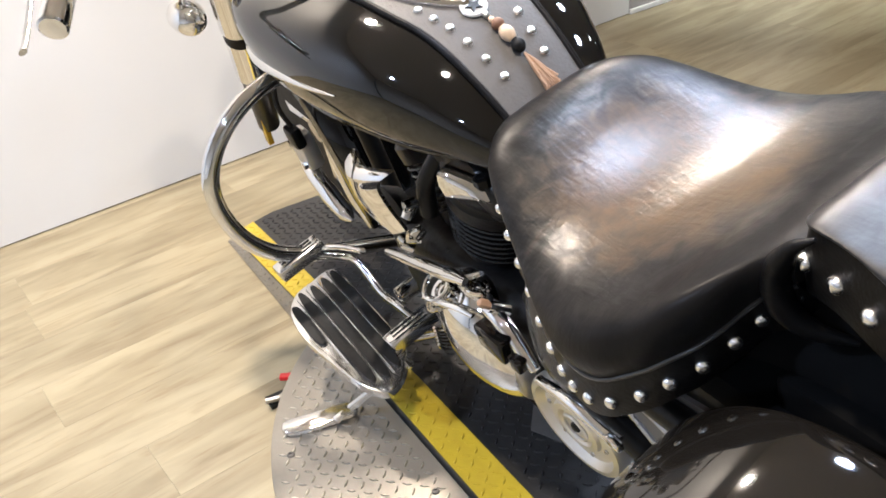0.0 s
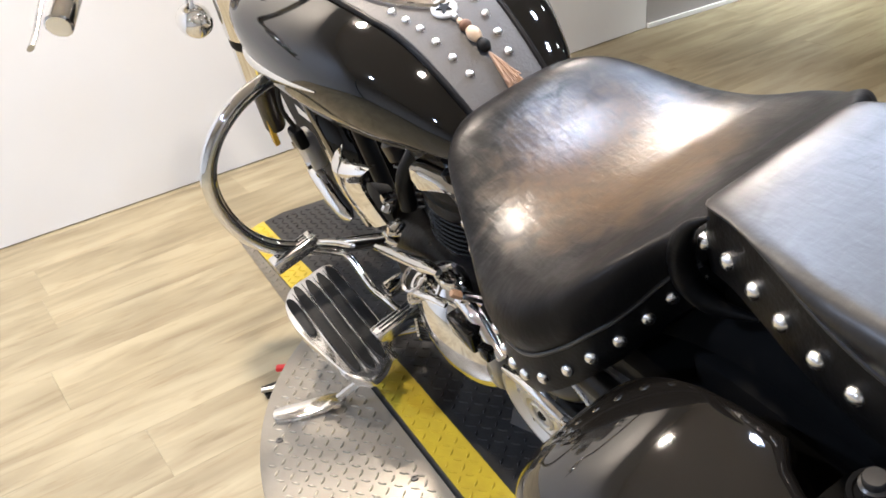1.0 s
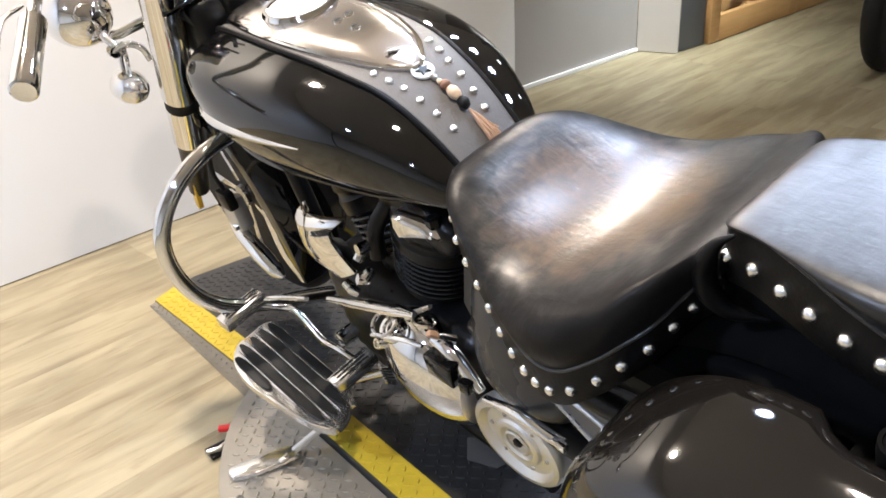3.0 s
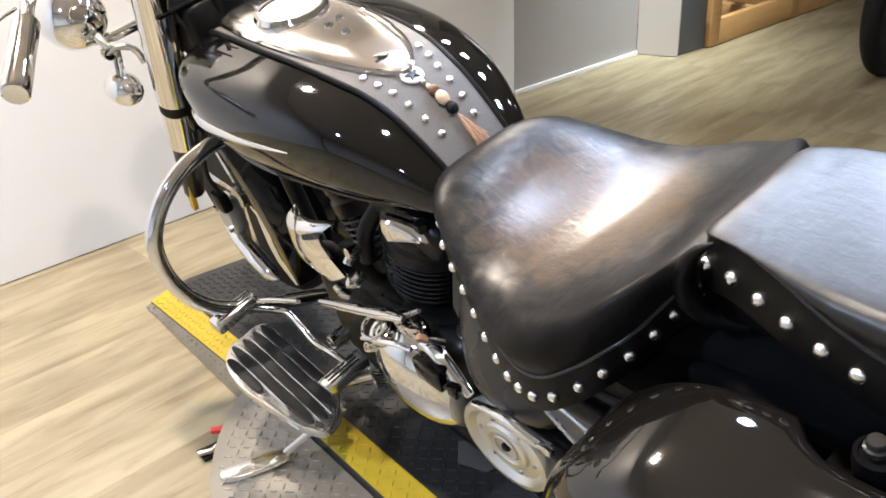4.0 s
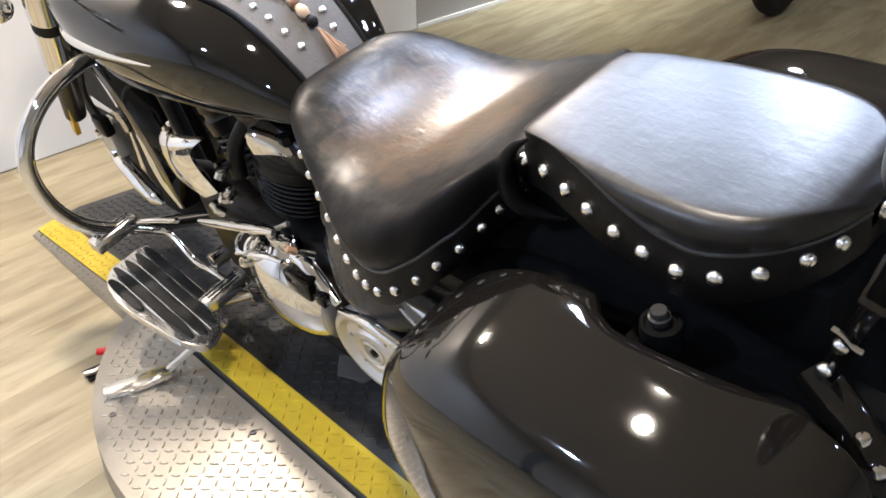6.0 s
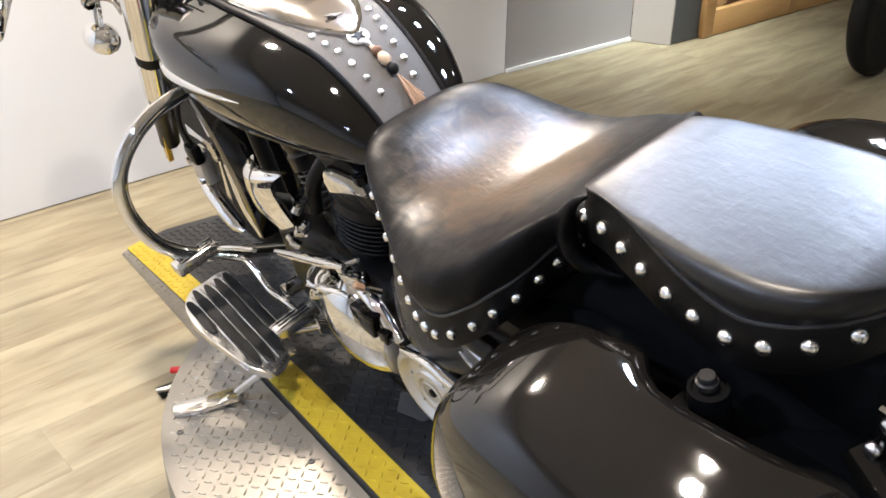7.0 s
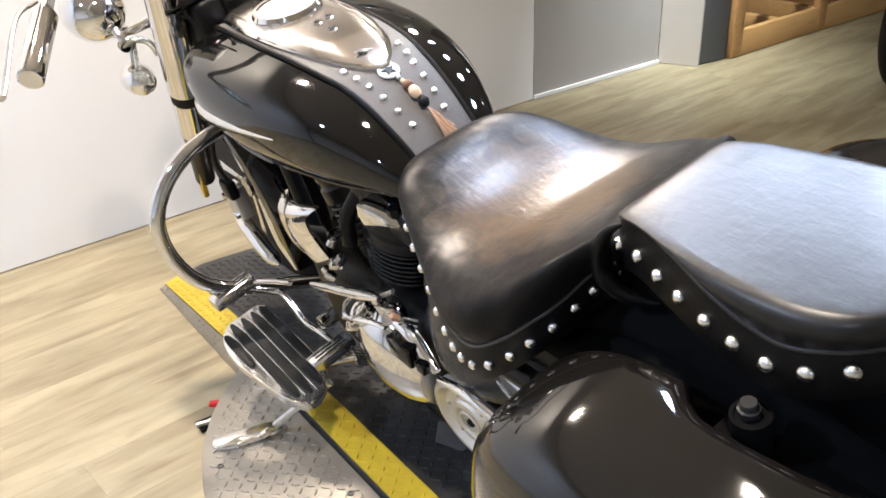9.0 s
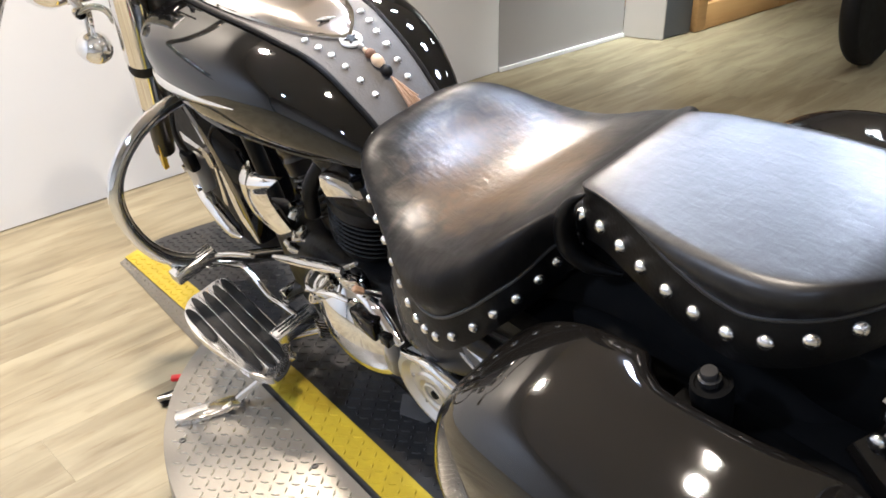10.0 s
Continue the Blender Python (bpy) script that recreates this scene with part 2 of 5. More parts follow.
# ---- mesh helpers ----
def put(name, bm, material, parent=None, label="", sharp=40):
    """Links a bmesh as one mesh object."""
    bmesh.ops.recalc_face_normals(bm, faces=bm.faces)
    me = bpy.data.meshes.new(name)
    bm.to_mesh(me)
    bm.free()
    for p in me.polygons:
        p.use_smooth = True
    me.set_sharp_from_angle(angle=radians(sharp))
    me.materials.append(material)
    ob = new(name, me)
    if parent:
        ob.parent = parent
    if label:
        tagged(ob, label)
    return ob


part = put


def share(name, ob, m, parent=None):
    """One more object on the mesh of ob, at the pose m."""
    o = new(name, ob.data)
    o.parent = parent or ob.parent
    o.matrix_basis = m
    return o


def smooth(table, x):
    """Catmull-Rom through the rows (x, value) of a table."""
    t = sorted(table)
    if x <= t[0][0]:
        return t[0][1]
    if x >= t[-1][0]:
        return t[-1][1]
    for i in range(len(t) - 1):
        if t[i][0] <= x <= t[i + 1][0]:
            break
    x0, y0 = t[i]
    x1, y1 = t[i + 1]
    h = x1 - x0
    m0 = (y1 - t[i - 1][1]) / (x1 - t[i - 1][0]) if i > 0 else (y1 - y0) / h
    m1 = (t[i + 2][1] - y0) / (t[i + 2][0] - x0) if i + 2 < len(t) else (y1 - y0) / h
    s = (x - x0) / h
    return ((2 * s**3 - 3 * s**2 + 1) * y0 + (s**3 - 2 * s**2 + s) * h * m0
            + (-2 * s**3 + 3 * s**2) * y1 + (s**3 - s**2) * h * m1)


def curve(points, n=6, closed=False):
    """Points of a Catmull-Rom curve through the given ones."""
    P = [Vector(p) for p in points]
    out = []
    k = len(P)
    for i in range(k if closed else k - 1):
        a, b = P[i], P[(i + 1) % k]
        p = P[i - 1] if closed or i > 0 else a * 2 - b
        q = P[(i + 2) % k] if closed or i + 2 < k else b * 2 - a
        for j in range(n):
            s = j / n
            out.append(0.5 * (2 * a + (b - p) * s + (2 * p - 5 * a + 4 * b - q) * s * s + (3 * a - p - 3 * b + q) * s**3))
    if not closed:
        out.append(P[-1])
    return out


def loft(bm, rings, caps=True, closed=False):
    vs = [[bm.verts.new(p) for p in r] for r in rings]
    k = len(vs[0])
    for a in range(len(vs) if closed else len(vs) - 1):
        b = (a + 1) % len(vs)
        for i in range(k):
            j = (i + 1) % k
            bm.faces.new((vs[a][i], vs[a][j], vs[b][j], vs[b][i]))
    if caps and not closed:
        bm.faces.new(vs[0][::-1])
        bm.faces.new(vs[-1])
    return vs


def tube(points, r, n=12, bm=None, closed=False, squash=1.0):
    """A round bar along points; r a number or one radius a point."""
    bm = bm or bmesh.new()
    P = [Vector(p) for p in points]
    rs = r if isinstance(r, (list, tuple)) else [r] * len(P)
    if len(rs) != len(P):
        rs = list(np.interp(np.linspace(0, 1, len(P)), np.linspace(0, 1, len(rs)), rs))
    rings = []
    up = Vector((0.13, 0.27, 0.95)).normalized()
    for i, p in enumerate(P):
        a = P[i - 1] if i > 0 or closed else p
        b = P[(i + 1) % len(P)] if i + 1 < len(P) or closed else p
        d = (b - a).normalized()
        side = d.cross(up)
        if side.length < 0.05:
            side = d.cross(Vector((1, 0, 0)))
        side.normalize()
        up = side.cross(d).normalized()
        rings.append([p + side * math.cos(2 * math.pi * j / n) * rs[i] + up * math.sin(2 * math.pi * j / n) * rs[i] * squash for j in range(n)])
    loft(bm, rings, closed=closed)
    return bm


def lathe(profile, n=32, axis="z", m=None, bm=None):
    """A solid of revolution from rows (radius, height)."""
    bm = bm or bmesh.new()
    first = len(bm.verts)
    rings = []
    for r, h in profile:
        ring = []
        for j in range(n):
            a = 2 * math.pi * j / n
            p = {"z": (r * math.cos(a), r * math.sin(a), h), "y": (r * math.sin(a), h, r * math.cos(a)), "x": (h, r * math.cos(a), r * math.sin(a))}[axis]
            ring.append((m @ Vector(p)) if m else Vector(p))
        rings.append(ring)
    loft(bm, rings)
    return bm


def box(size, at=(0, 0, 0), bevel=0.0, m=None, bm=None, segments=2):
    new_bm = bmesh.new()
    bmesh.ops.create_cube(new_bm, size=1)
    bmesh.ops.scale(new_bm, vec=size, verts=new_bm.verts)
    if bevel:
        bmesh.ops.bevel(new_bm, geom=new_bm.edges[:] + new_bm.verts[:], offset=bevel, segments=segments, profile=0.5, affect="EDGES")
    mm = Matrix.Translation(at) @ (m or Matrix())
    bmesh.ops.transform(new_bm, matrix=mm, verts=new_bm.verts)
    if bm is None:
        return new_bm
    tmp = bpy.data.meshes.new("tmp")
    new_bm.to_mesh(tmp)
    new_bm.free()
    bm.from_mesh(tmp)
    bpy.data.meshes.remove(tmp)
    return bm


def slab(outline, z0, z1, bevel=0.0, bm=None):
    """A flat plate with the outline (x, y), from z0 to z1, with a rounded upper rim."""
    bm = bm or bmesh.new()
    c = sum((Vector((*p, 0)) for p in outline), Vector()) / len(outline)
    def ring(z, inset):
        out = []
        for p in outline:
            v = Vector((*p, 0))
            d = (c - v)
            out.append(v + d.normalized() * min(inset, d.length * 0.9) + Vector((0, 0, z)))
        return out
    rings = [ring(z0, 0)]
    if bevel:
        rings += [ring(z1 - bevel, 0), ring(z1 - bevel * 0.3, bevel * 0.3), ring(z1, bevel)]
    else:
        rings += [ring(z1, 0)]
    loft(bm, rings)
    return bm


def wall_between(name, a, b, z0, z1, thick, material, label, outward=1):
    """A wall along the line a-b; its seen face lies on the line, its thickness behind it."""
    a, b = Vector((*a, 0)), Vector((*b, 0))
    d = (b - a).normalized()
    n = Vector((-d.y, d.x, 0)) * outward * thick
    bm = bmesh.new()
    lo = [a, b, b + n, a + n]
    loft(bm, [[p + Vector((0, 0, z)) for p in lo] for z in (z0, z1)])
    return tagged(put(name, bm, material), label, "wall", kind="structure")


# ---- the room ----
D = Vector((0.109, -0.994))
DOOR = Vector((2.343, -1.703))
W0 = DOOR - D * 6.2
wall_between("wall_front", W0, DOOR, 0.004, CEILING, 0.12, M_WALL, "white painted showroom wall behind the motorcycle", 1)
wall_between("wall_panel", DOOR + D * 0.004, (2.392, -2.64), 0.004, CEILING, 0.10, M_GREY, "flat grey painted wall panel beside the white wall", 1)
wall_between("baseboard", DOOR + D * 0.004 + Vector((-0.014, 0)), (2.378, -2.64), 0.003, 0.022, 0.012, M_WALL, "thin white baseboard under the grey wall panel", 1)
wall_between("wall_return", (2.392, -2.645), (2.195, -2.737), 0.004, CEILING, 0.10, M_GREY_LIT, "short wall return in a paler tone of the grey panel, painted as if lit", 1)
wall_between("wall_left", (-6.0, 4.4), W0 - D * 0.2, 0, CEILING, 0.12, M_WALL, "white painted side wall of the showroom", 1)
wall_between("wall_back", (-6.0, -8.0), (-6.0, 4.4), 0, CEILING, 0.12, M_WALL, "white painted back wall of the showroom", 1)
wall_between("wall_far", (3.4, -8.0), (3.4, -2.80), 0, CEILING, 0.12, M_WALL, "plain wall closing the far bay of the showroom", 1)


wall_between("wall_right", (3.4, -8.0), (-6.0, -8.0), 0, CEILING, 0.12, M_WALL, "white painted far side wall of the showroom", 1)
tagged(put("ceiling", box((12, 15, 0.1), (-1.2, -1.6, CEILING + 0.05)), M_CEIL), "plain beige brown ceiling of the showroom", "ceiling", kind="structure")

# ceiling spots, the last five added as unseen fill: x, y, aim x, aim y, power, spread in degrees
SPOTS = [(1.74, 0.61, 1.0, 0.50, 66, 165), (0.01, 0.77, 0.01, 0.77, 32, 165), (2.00, -0.95, 0.2, 0.2, 24, 120),
         (0.7, 2.5, 0.9, 2.3, 45, 160), (-1.4, 2.7, -1.4, 2.7, 24, 160), (-1.8, -1.6, -1.8, -1.6, 12, 150), (0.6, -4.6, 0.6, -4.6, 14, 150), (-3.6, 0.4, -3.6, 0.4, 30, 160)]


def ceiling_spot(x, y, ax, ay, power, spread, color=WARM):
    base = tagged(new("ceiling_spot"), "unseen round black ceiling spotlight with a bright bulb", "ceiling light", "ceiling spotlights")
    base.location = (x, y, CEILING)
    part("can", lathe([(0.055, 0.0), (0.06, -0.004), (0.06, -0.112), (0.052, -0.112), (0.05, -0.02), (0.0, -0.02)], 20), M_ENGINE, base)
    part("bulb", lathe([(0.0, -0.022), (0.040, -0.023), (0.044, -0.03), (0.0, -0.034)], 20), M_BULB, base, "glowing bulb")
    lamp = area_lamp("spot_light", (x, y, CEILING - 0.115), (ax, ay, 0.6 if (ax, ay) != (x, y) else 0), power, color, {WARM: 0.11, COOL: 0.15}.get(color, 0.12))
    lamp.data.spread = radians(spread)


M_BULB = mat_emit("bulb_glow", (1.0, 0.88, 0.7), 6)
for row in SPOTS[:3]:
    ceiling_spot(*row)
# fill lamps, added to lift the walls and the floor
for row in SPOTS[3:]:
    ceiling_spot(*row, PLAIN if row[1] > -0.5 or row[0] < 0 else SOFT)
for x, y, power in ((1.05, -2.35, 2), (0.10, -2.30, 2)):
    ceiling_spot(x, y, x - 0.2, -1.6, power, 120, SOFT)
for x, y, power in ((1.40, -0.92, 6), (0.75, -0.04, 6), (0.88, -0.94, 7), (0.35, -1.00, 12), (-0.18, -1.04, 9)):
    ceiling_spot(x, y, -0.2, 0.1, power, 120, COOL)
# helper lamp, added to brighten the right part of the grey panel
ceiling_spot(1.80, -2.50, 2.40, -2.75, 20, 64, SOFT)

# post and pine shelf bay beside the return wall
tagged(put("wall_post", box((0.16, 0.236, CEILING - 0.01), (2.285, -2.862, CEILING / 2), 0.004), M_BLUEGREY), "blue grey painted wall post", "post", kind="structure")


def pine_shelf():
    base = tagged(new("pine_shelf"), "low open shelf of yellow pine boards with brown board bottoms", "shelf")
    base.location = (2.20, -2.99, 0)
    base.rotation_euler.z = 0.06
    ln = 2.6
    part("front_rail", box((0.04, ln, 0.14), (0, -ln / 2, 0.075), 0.003), M_PINE, base)
    part("upper_rail", box((0.04, ln, 0.09), (0.0, -ln / 2, 0.62), 0.003), M_PINE, base)
    part("back_rail", box((0.04, ln, 0.14), (0.62, -ln / 2, 0.075), 0.003), M_PINE, base)
    post = part("upright", box((0.044, 0.09, 0.9), (0.0, -0.045, 0.455), 0.003), M_PINE, base)
    for k in (0.86, 1.72, 2.55):
        share("upright", post, Matrix.Translation((0.0, -k, 0)))
    bearer = part("bearer", box((0.58, 0.06, 0.10), (0.31, -0.07, 0.09), 0.003), M_PINE, base)
    for k in (0.42, 0.84, 1.26, 1.7, 2.1):
        share("bearer", bearer, Matrix.Translation((0, -k, 0)))
    part("bottom_board", box((0.58, ln - 0.04, 0.016), (0.32, -ln / 2, 0.045)), M_BOXIN, base, "brown fibreboard bottom")
    part("back_board", box((0.02, ln, 1.3), (0.66, -ln / 2, 0.65)), M_BOXIN, base, "brown fibreboard back")


pine_shelf()
tagged(put("wall_outlet", box((0.012, 0.07, 0.11), (2.362, -2.36, 0.55), 0.003), M_ENGINE), "small dark outlet box on the grey panel", "outlet")


# ---- turntable and ramp ----
RAMP_Z, DISC_Z, DISC_C, DISC_R = 0.09, 0.072, (0.43, 0.0), 0.70


def lug(bm, x, y, z, turn, ln=0.021, wd=0.0055, h=0.0028, tilt=0.0):
    """One raised bar of a chequer plate."""
    c, s = math.cos(turn), math.sin(turn)
    def at(u, v, w):
        px, py = u * c - v * s, u * s + v * c
        return bm.verts.new((x + px, y + py, z + w + px * tilt))
    lo = [at(-ln / 2, 0, 0), at(0, -wd / 2, 0), at(ln / 2, 0, 0), at(0, wd / 2, 0)]
    hi = [at(-ln / 3.2, 0, h), at(0, -wd / 3.4, h), at(ln / 3.2, 0, h), at(0, wd / 3.4, h)]
    for i in range(4):
        j = (i + 1) % 4
        bm.faces.new((lo[i], lo[j], hi[j], hi[i]))
    bm.faces.new(hi)


def tread(inside, zf, pitch=0.0225):
    bm = bmesh.new()
    i = 0
    for a in range(-75, 75):
        for b in range(-34, 34):
            x, y = 0.43 + a * pitch, b * pitch
            if inside(x, y):
                z, tilt = zf(x)
                lug(bm, x, y, z, radians(45 if (a + b) % 2 else -45), tilt=tilt)
    return bm


X_FLAT, X_END = 0.70, 1.66
HALF = 0.395


def ramp_end(y):
    return X_END + 0.05 - 0.07 * max(0.0, (abs(y) - 0.24) / 0.155) ** 1.3


def ramp_z(x):
    """Height and slope of the deck: level under the rear wheel, falling to the floor ahead."""
    f, b = X_FLAT, 0.43 - 0.95
    k = (RAMP_Z - 0.006) / (X_END + 0.05 - X_FLAT)
    if b <= x <= f:
        return RAMP_Z, 0.0
    if x > f:
        return max(0.005, RAMP_Z - (x - f) * k), -k
    return max(0.005, RAMP_Z - (b - x) * 0.28), 0.28


def ramp_sheet(y0, y1, lift, n=16):
    """A strip of the ramp's top between two lines, lifted above it."""
    bm = bmesh.new()
    rows = []
    for k in range(n + 1):
        y = y0 + (y1 - y0) * k / n
        e = ramp_end(y)
        rows.append([bm.verts.new((x, y, ramp_z(x)[0] + lift)) for x in (0.86 - e, 0.43 - 0.95, 0.43, X_FLAT, e)])
    for a, b in zip(rows, rows[1:]):
        for i in range(4):
            bm.faces.new((a[i], a[i + 1], b[i + 1], b[i]))
    r = bmesh.ops.extrude_face_region(bm, geom=bm.faces[:])
    low = [v for v in r["geom"] if isinstance(v, bmesh.types.BMVert)]
    return bm, low


def turntable():
    base = tagged(new("turntable"), "round grey chequer plate turntable on the shop floor", "turntable")
    part("turn_base", lathe([(0, 0.003), (DISC_R - 0.02, 0.003), (DISC_R - 0.02, 0.012), (0, 0.012)], 96, m=Matrix.Translation((*DISC_C, 0))), M_ENGINE, base)
    for sy in (1, -1):
        y0 = HALF + 0.003
        a0 = math.asin(y0 / DISC_R)
        arc = [(DISC_C[0] + DISC_R * math.cos(a), sy * DISC_R * math.sin(a)) for a in [a0 + (math.pi - 2 * a0) * k / 60 for k in range(61)]]
        part("disc", slab(arc if sy > 0 else arc[::-1], 0.013, DISC_Z, 0.002), M_PLATE, base)
    def inside(x, y):
        return math.hypot(x - DISC_C[0], y - DISC_C[1]) < DISC_R - 0.02 and abs(y) > HALF + 0.012
    part("disc_tread", tread(inside, lambda x: (DISC_Z - 0.0005, 0.0)), M_LUG, base)["kind"] = "stuff"
    bolt = part("bolt", lathe([(0.0, 0.0), (0.0075, 0.0), (0.0065, 0.003), (0.0035, 0.0035), (0.003, 0.001), (0.0, 0.001)], 12), M_ZINC, base)
    bolt.location = (0.67, 0.617, DISC_Z)
    for bx, by in ((0.43, 0.44), (0.10, 0.50), (0.25, 0.63), (-0.05, 0.46)):
        share("bolt", bolt, Matrix.Translation((bx, by, DISC_Z)))


def ramp():
    base = tagged(new("ramp"), "low black chequer plate motorcycle ramp with yellow edge stripes", "ramp")
    bm, low = ramp_sheet(-HALF, HALF, 0.0)
    for v in low:
        v.co.z = 0.003
    part("deck", bm, M_BLACKPLATE, base, sharp=20)
    for y0, y1 in ((HALF - 0.076, HALF - 0.001), (-HALF + 0.001, -HALF + 0.076)):
        bm, low = ramp_sheet(y0, y1, 0.003, 4)
        for v in low:
            v.co.z -= 0.004
        part("yellow_stripe", bm, M_YELLOW, base, "worn yellow safety stripe", sharp=20)
    # grey flanges beside the sloping end
    for sy in (-1, 1):
        b2 = bmesh.new()
        rings = []
        for x in (0.99, 1.15, 1.35, 1.55, ramp_end(HALF) - 0.004):
            z = ramp_z(x)[0]
            rings.append([(x, sy * (HALF + 0.001), z - 0.001), (x, sy * (HALF + 0.018), 0.004 + z * 0.12), (x, sy * (HALF + 0.019), 0.002), (x, sy * (HALF - 0.005), 0.002)])
        loft(b2, rings)
        for k in range(46):
            x = 1.02 + 0.0145 * k
            if x < ramp_end(HALF) - 0.02:
                z = ramp_z(x)[0]
                lug(b2, x, sy * (HALF + 0.006 + 0.007 * (k % 2)), z * (0.70 if k % 2 == 0 else 0.34) + 0.0025, radians(45 if k % 2 else -45), ln=0.018, wd=0.005, h=0.003)
        part("skirt", b2, M_PLATE, base, "bare grey chequer plate flange")
    part("deck_tread", tread(lambda x, y: abs(y) < HALF - 0.085 and abs(x - 0.43) < ramp_end(y) - 0.45, lambda x: (ramp_z(x)[0] - 0.0004, ramp_z(x)[1])), M_BLACKPLATE, base)["kind"] = "stuff"
    part("stripe_tread", tread(lambda x, y: HALF - 0.072 < abs(y) < HALF - 0.004 and abs(x - 0.43) < ramp_end(y) - 0.45, lambda x: (ramp_z(x)[0] + 0.0026, ramp_z(x)[1])), M_YELLOW, base)["kind"] = "stuff"


turntable()
ramp()


def scrap_plate():
    b = slab([(0.486, 0.183), (0.443, 0.136), (0.372, 0.160), (0.376, 0.200), (0.435, 0.227)], 0.0, 0.002, 0.0006)
    bmesh.ops.transform(b, matrix=Matrix.Translation((0, 0, ramp_z(0.43)[0] + 0.0026)), verts=b.verts)
    tagged(put("metal_offcut", b, M_ZINC), "small flat grey metal offcut lying on the ramp", "metal scrap")


scrap_plate()


def air_tool():
    base = tagged(new("caster_lock"), "small red lever with a grey steel pivot beside the turntable", "lever")
    m = Matrix.Translation((0.932, 0.513, 0.034)) @ Matrix.Rotation(1.05, 4, "Z")
    lever = box((0.05, 0.017, 0.012), (0, 0, 0), 0.004, m=m)
    box((0.02, 0.024, 0.014), (-0.024, 0, -0.002), 0.004, m=m, bm=lever)
    part("red_lever", lever, M_RED, base)
    part("pivot", tube([(0.905, 0.585, 0.02), (0.895, 0.56, 0.022), (0.905, 0.525, 0.022)], 0.006), M_SATIN, base)
    part("plate", box((0.04, 0.07, 0.010), (0.91, 0.545, 0.007), 0.002), M_ENGINE, base)


air_tool()

# ---- the motorcycle ----
LEAN_DEG, TYRE_Y = 15.0, 0.088
bike = tagged(new("motorcycle"), "black and chrome cruiser motorcycle leaning on its side stand", "motorcycle")
bike.matrix_world = pose(0, TYRE_Y, RAMP_Z + 0.002, -LEAN_DEG, 0, 0)

TANK_W = [(0.24, 0.07), (0.28, 0.10), (0.323, 0.128), (0.42, 0.168), (0.55, 0.196), (0.70, 0.208), (0.82, 0.203), (0.90, 0.178), (0.945, 0.13), (0.968, 0.07)]
TANK_T = [(0.24, 0.715), (0.28, 0.757), (0.314, 0.79), (0.36, 0.826), (0.401, 0.848), (0.447, 0.864), (0.55, 0.88), (0.70, 0.888), (0.85, 0.885), (0.93, 0.868), (0.968, 0.835)]
TANK_M = [(0.24, 0.69), (0.32, 0.735), (0.42, 0.765), (0.55, 0.785), (0.70, 0.795), (0.82, 0.808), (0.90, 0.815), (0.968, 0.815)]
TANK_B = [(0.24, 0.665), (0.323, 0.692), (0.42, 0.692), (0.55, 0.690), (0.70, 0.680), (0.80, 0.684), (0.886, 0.705), (0.93, 0.74), (0.968, 0.785)]


def tank_z(x, y):
    w, t, m = smooth(TANK_W, x), smooth(TANK_T, x), smooth(TANK_M, x)
    u = min(0.999, abs(y) / w)
    return m + (t - m) * (1 - u**3.0) ** (1 / 3.0)


def fuel_tank():
    bm = bmesh.new()
    rings = []
    n = 24
    for k in range(49):
        x = 0.24 + (0.968 - 0.24) * k / 48
        w, t, m, b = (smooth(T, x) for T in (TANK_W, TANK_T, TANK_M, TANK_B))
        ring = []
        for j in range(2 * n):
            a = math.pi * 2 * j / (2 * n)
            ca, sa = math.cos(a), math.sin(a)
            e = 2 / 3.0 if ca >= 0 else 2 / 2.8
            y = w * math.copysign(abs(sa) ** e, sa)
            z = m + (t - m) * abs(ca) ** e if ca >= 0 else m - (m - b) * abs(ca) ** e
            ring.append((x, y, z))
        rings.append(ring)
    loft(bm, rings)
    tank = part("fuel_tank", bm, M_PAINT, bike, "glossy black teardrop fuel tank")
    for s in (1, -1):
        pts, out = [], []
        for k in range(21):
            x = 0.87 - 0.36 * k / 20
            z = smooth([(0.51, 0.792), (0.62, 0.785), (0.75, 0.777), (0.84, 0.774), (0.90, 0.772)], x)
            w, m, b = smooth(TANK_W, x), smooth(TANK_M, x), smooth(TANK_B, x)
            if z <= m:
                y = w * (1 - ((m - z) / (m - b)) ** 2.8) ** (1 / 2.8)
            else:
                t = smooth(TANK_T, x)
                y = w * (1 - ((z - m) / (t - m)) ** 3.0) ** (1 / 3.0)
            pts.append((x, s * (y + 0.001), z))
        rad = [0.016 * (1 - (k / 20) ** 1.3) * min(1.0, 0.5 + k / 6) + 0.0012 for k in range(21)]
        pts = [(x, y - s * r * 0.62, z) for (x, y, z), r in zip(pts, rad)]
        part("tank_badge", tube(pts, rad, 10), M_CHROME, tank, "chrome spear badge")
        rim = []
        for k in range(31):
            x = 0.27 + 0.64 * k / 30
            w, b = smooth(TANK_W, x), smooth(TANK_B, x)
            rim.append((x, s * w * 0.80, b + 0.010))
        part("tank_lip", tube(rim, 0.005, 8), M_PAINT, tank)
    return tank


fuel_tank()

STUD = None


def stud(parent, at, normal, r=0.0075):
    """A domed nickel rivet."""
    global STUD
    m = Matrix.Translation(at) @ Vector(normal).to_track_quat("Z", "Y").to_matrix().to_4x4() @ Matrix.Scale(r / 0.0075, 4)
    if STUD is None:
        STUD = part("stud", lathe([(0.0075, -0.001), (0.0078, 0.0005), (0.0065, 0.0040), (0.0038, 0.0058), (0.0, 0.0064)], 12), M_STUD, parent)
        STUD.matrix_basis = m
    else:
        share("stud", STUD, m, parent)


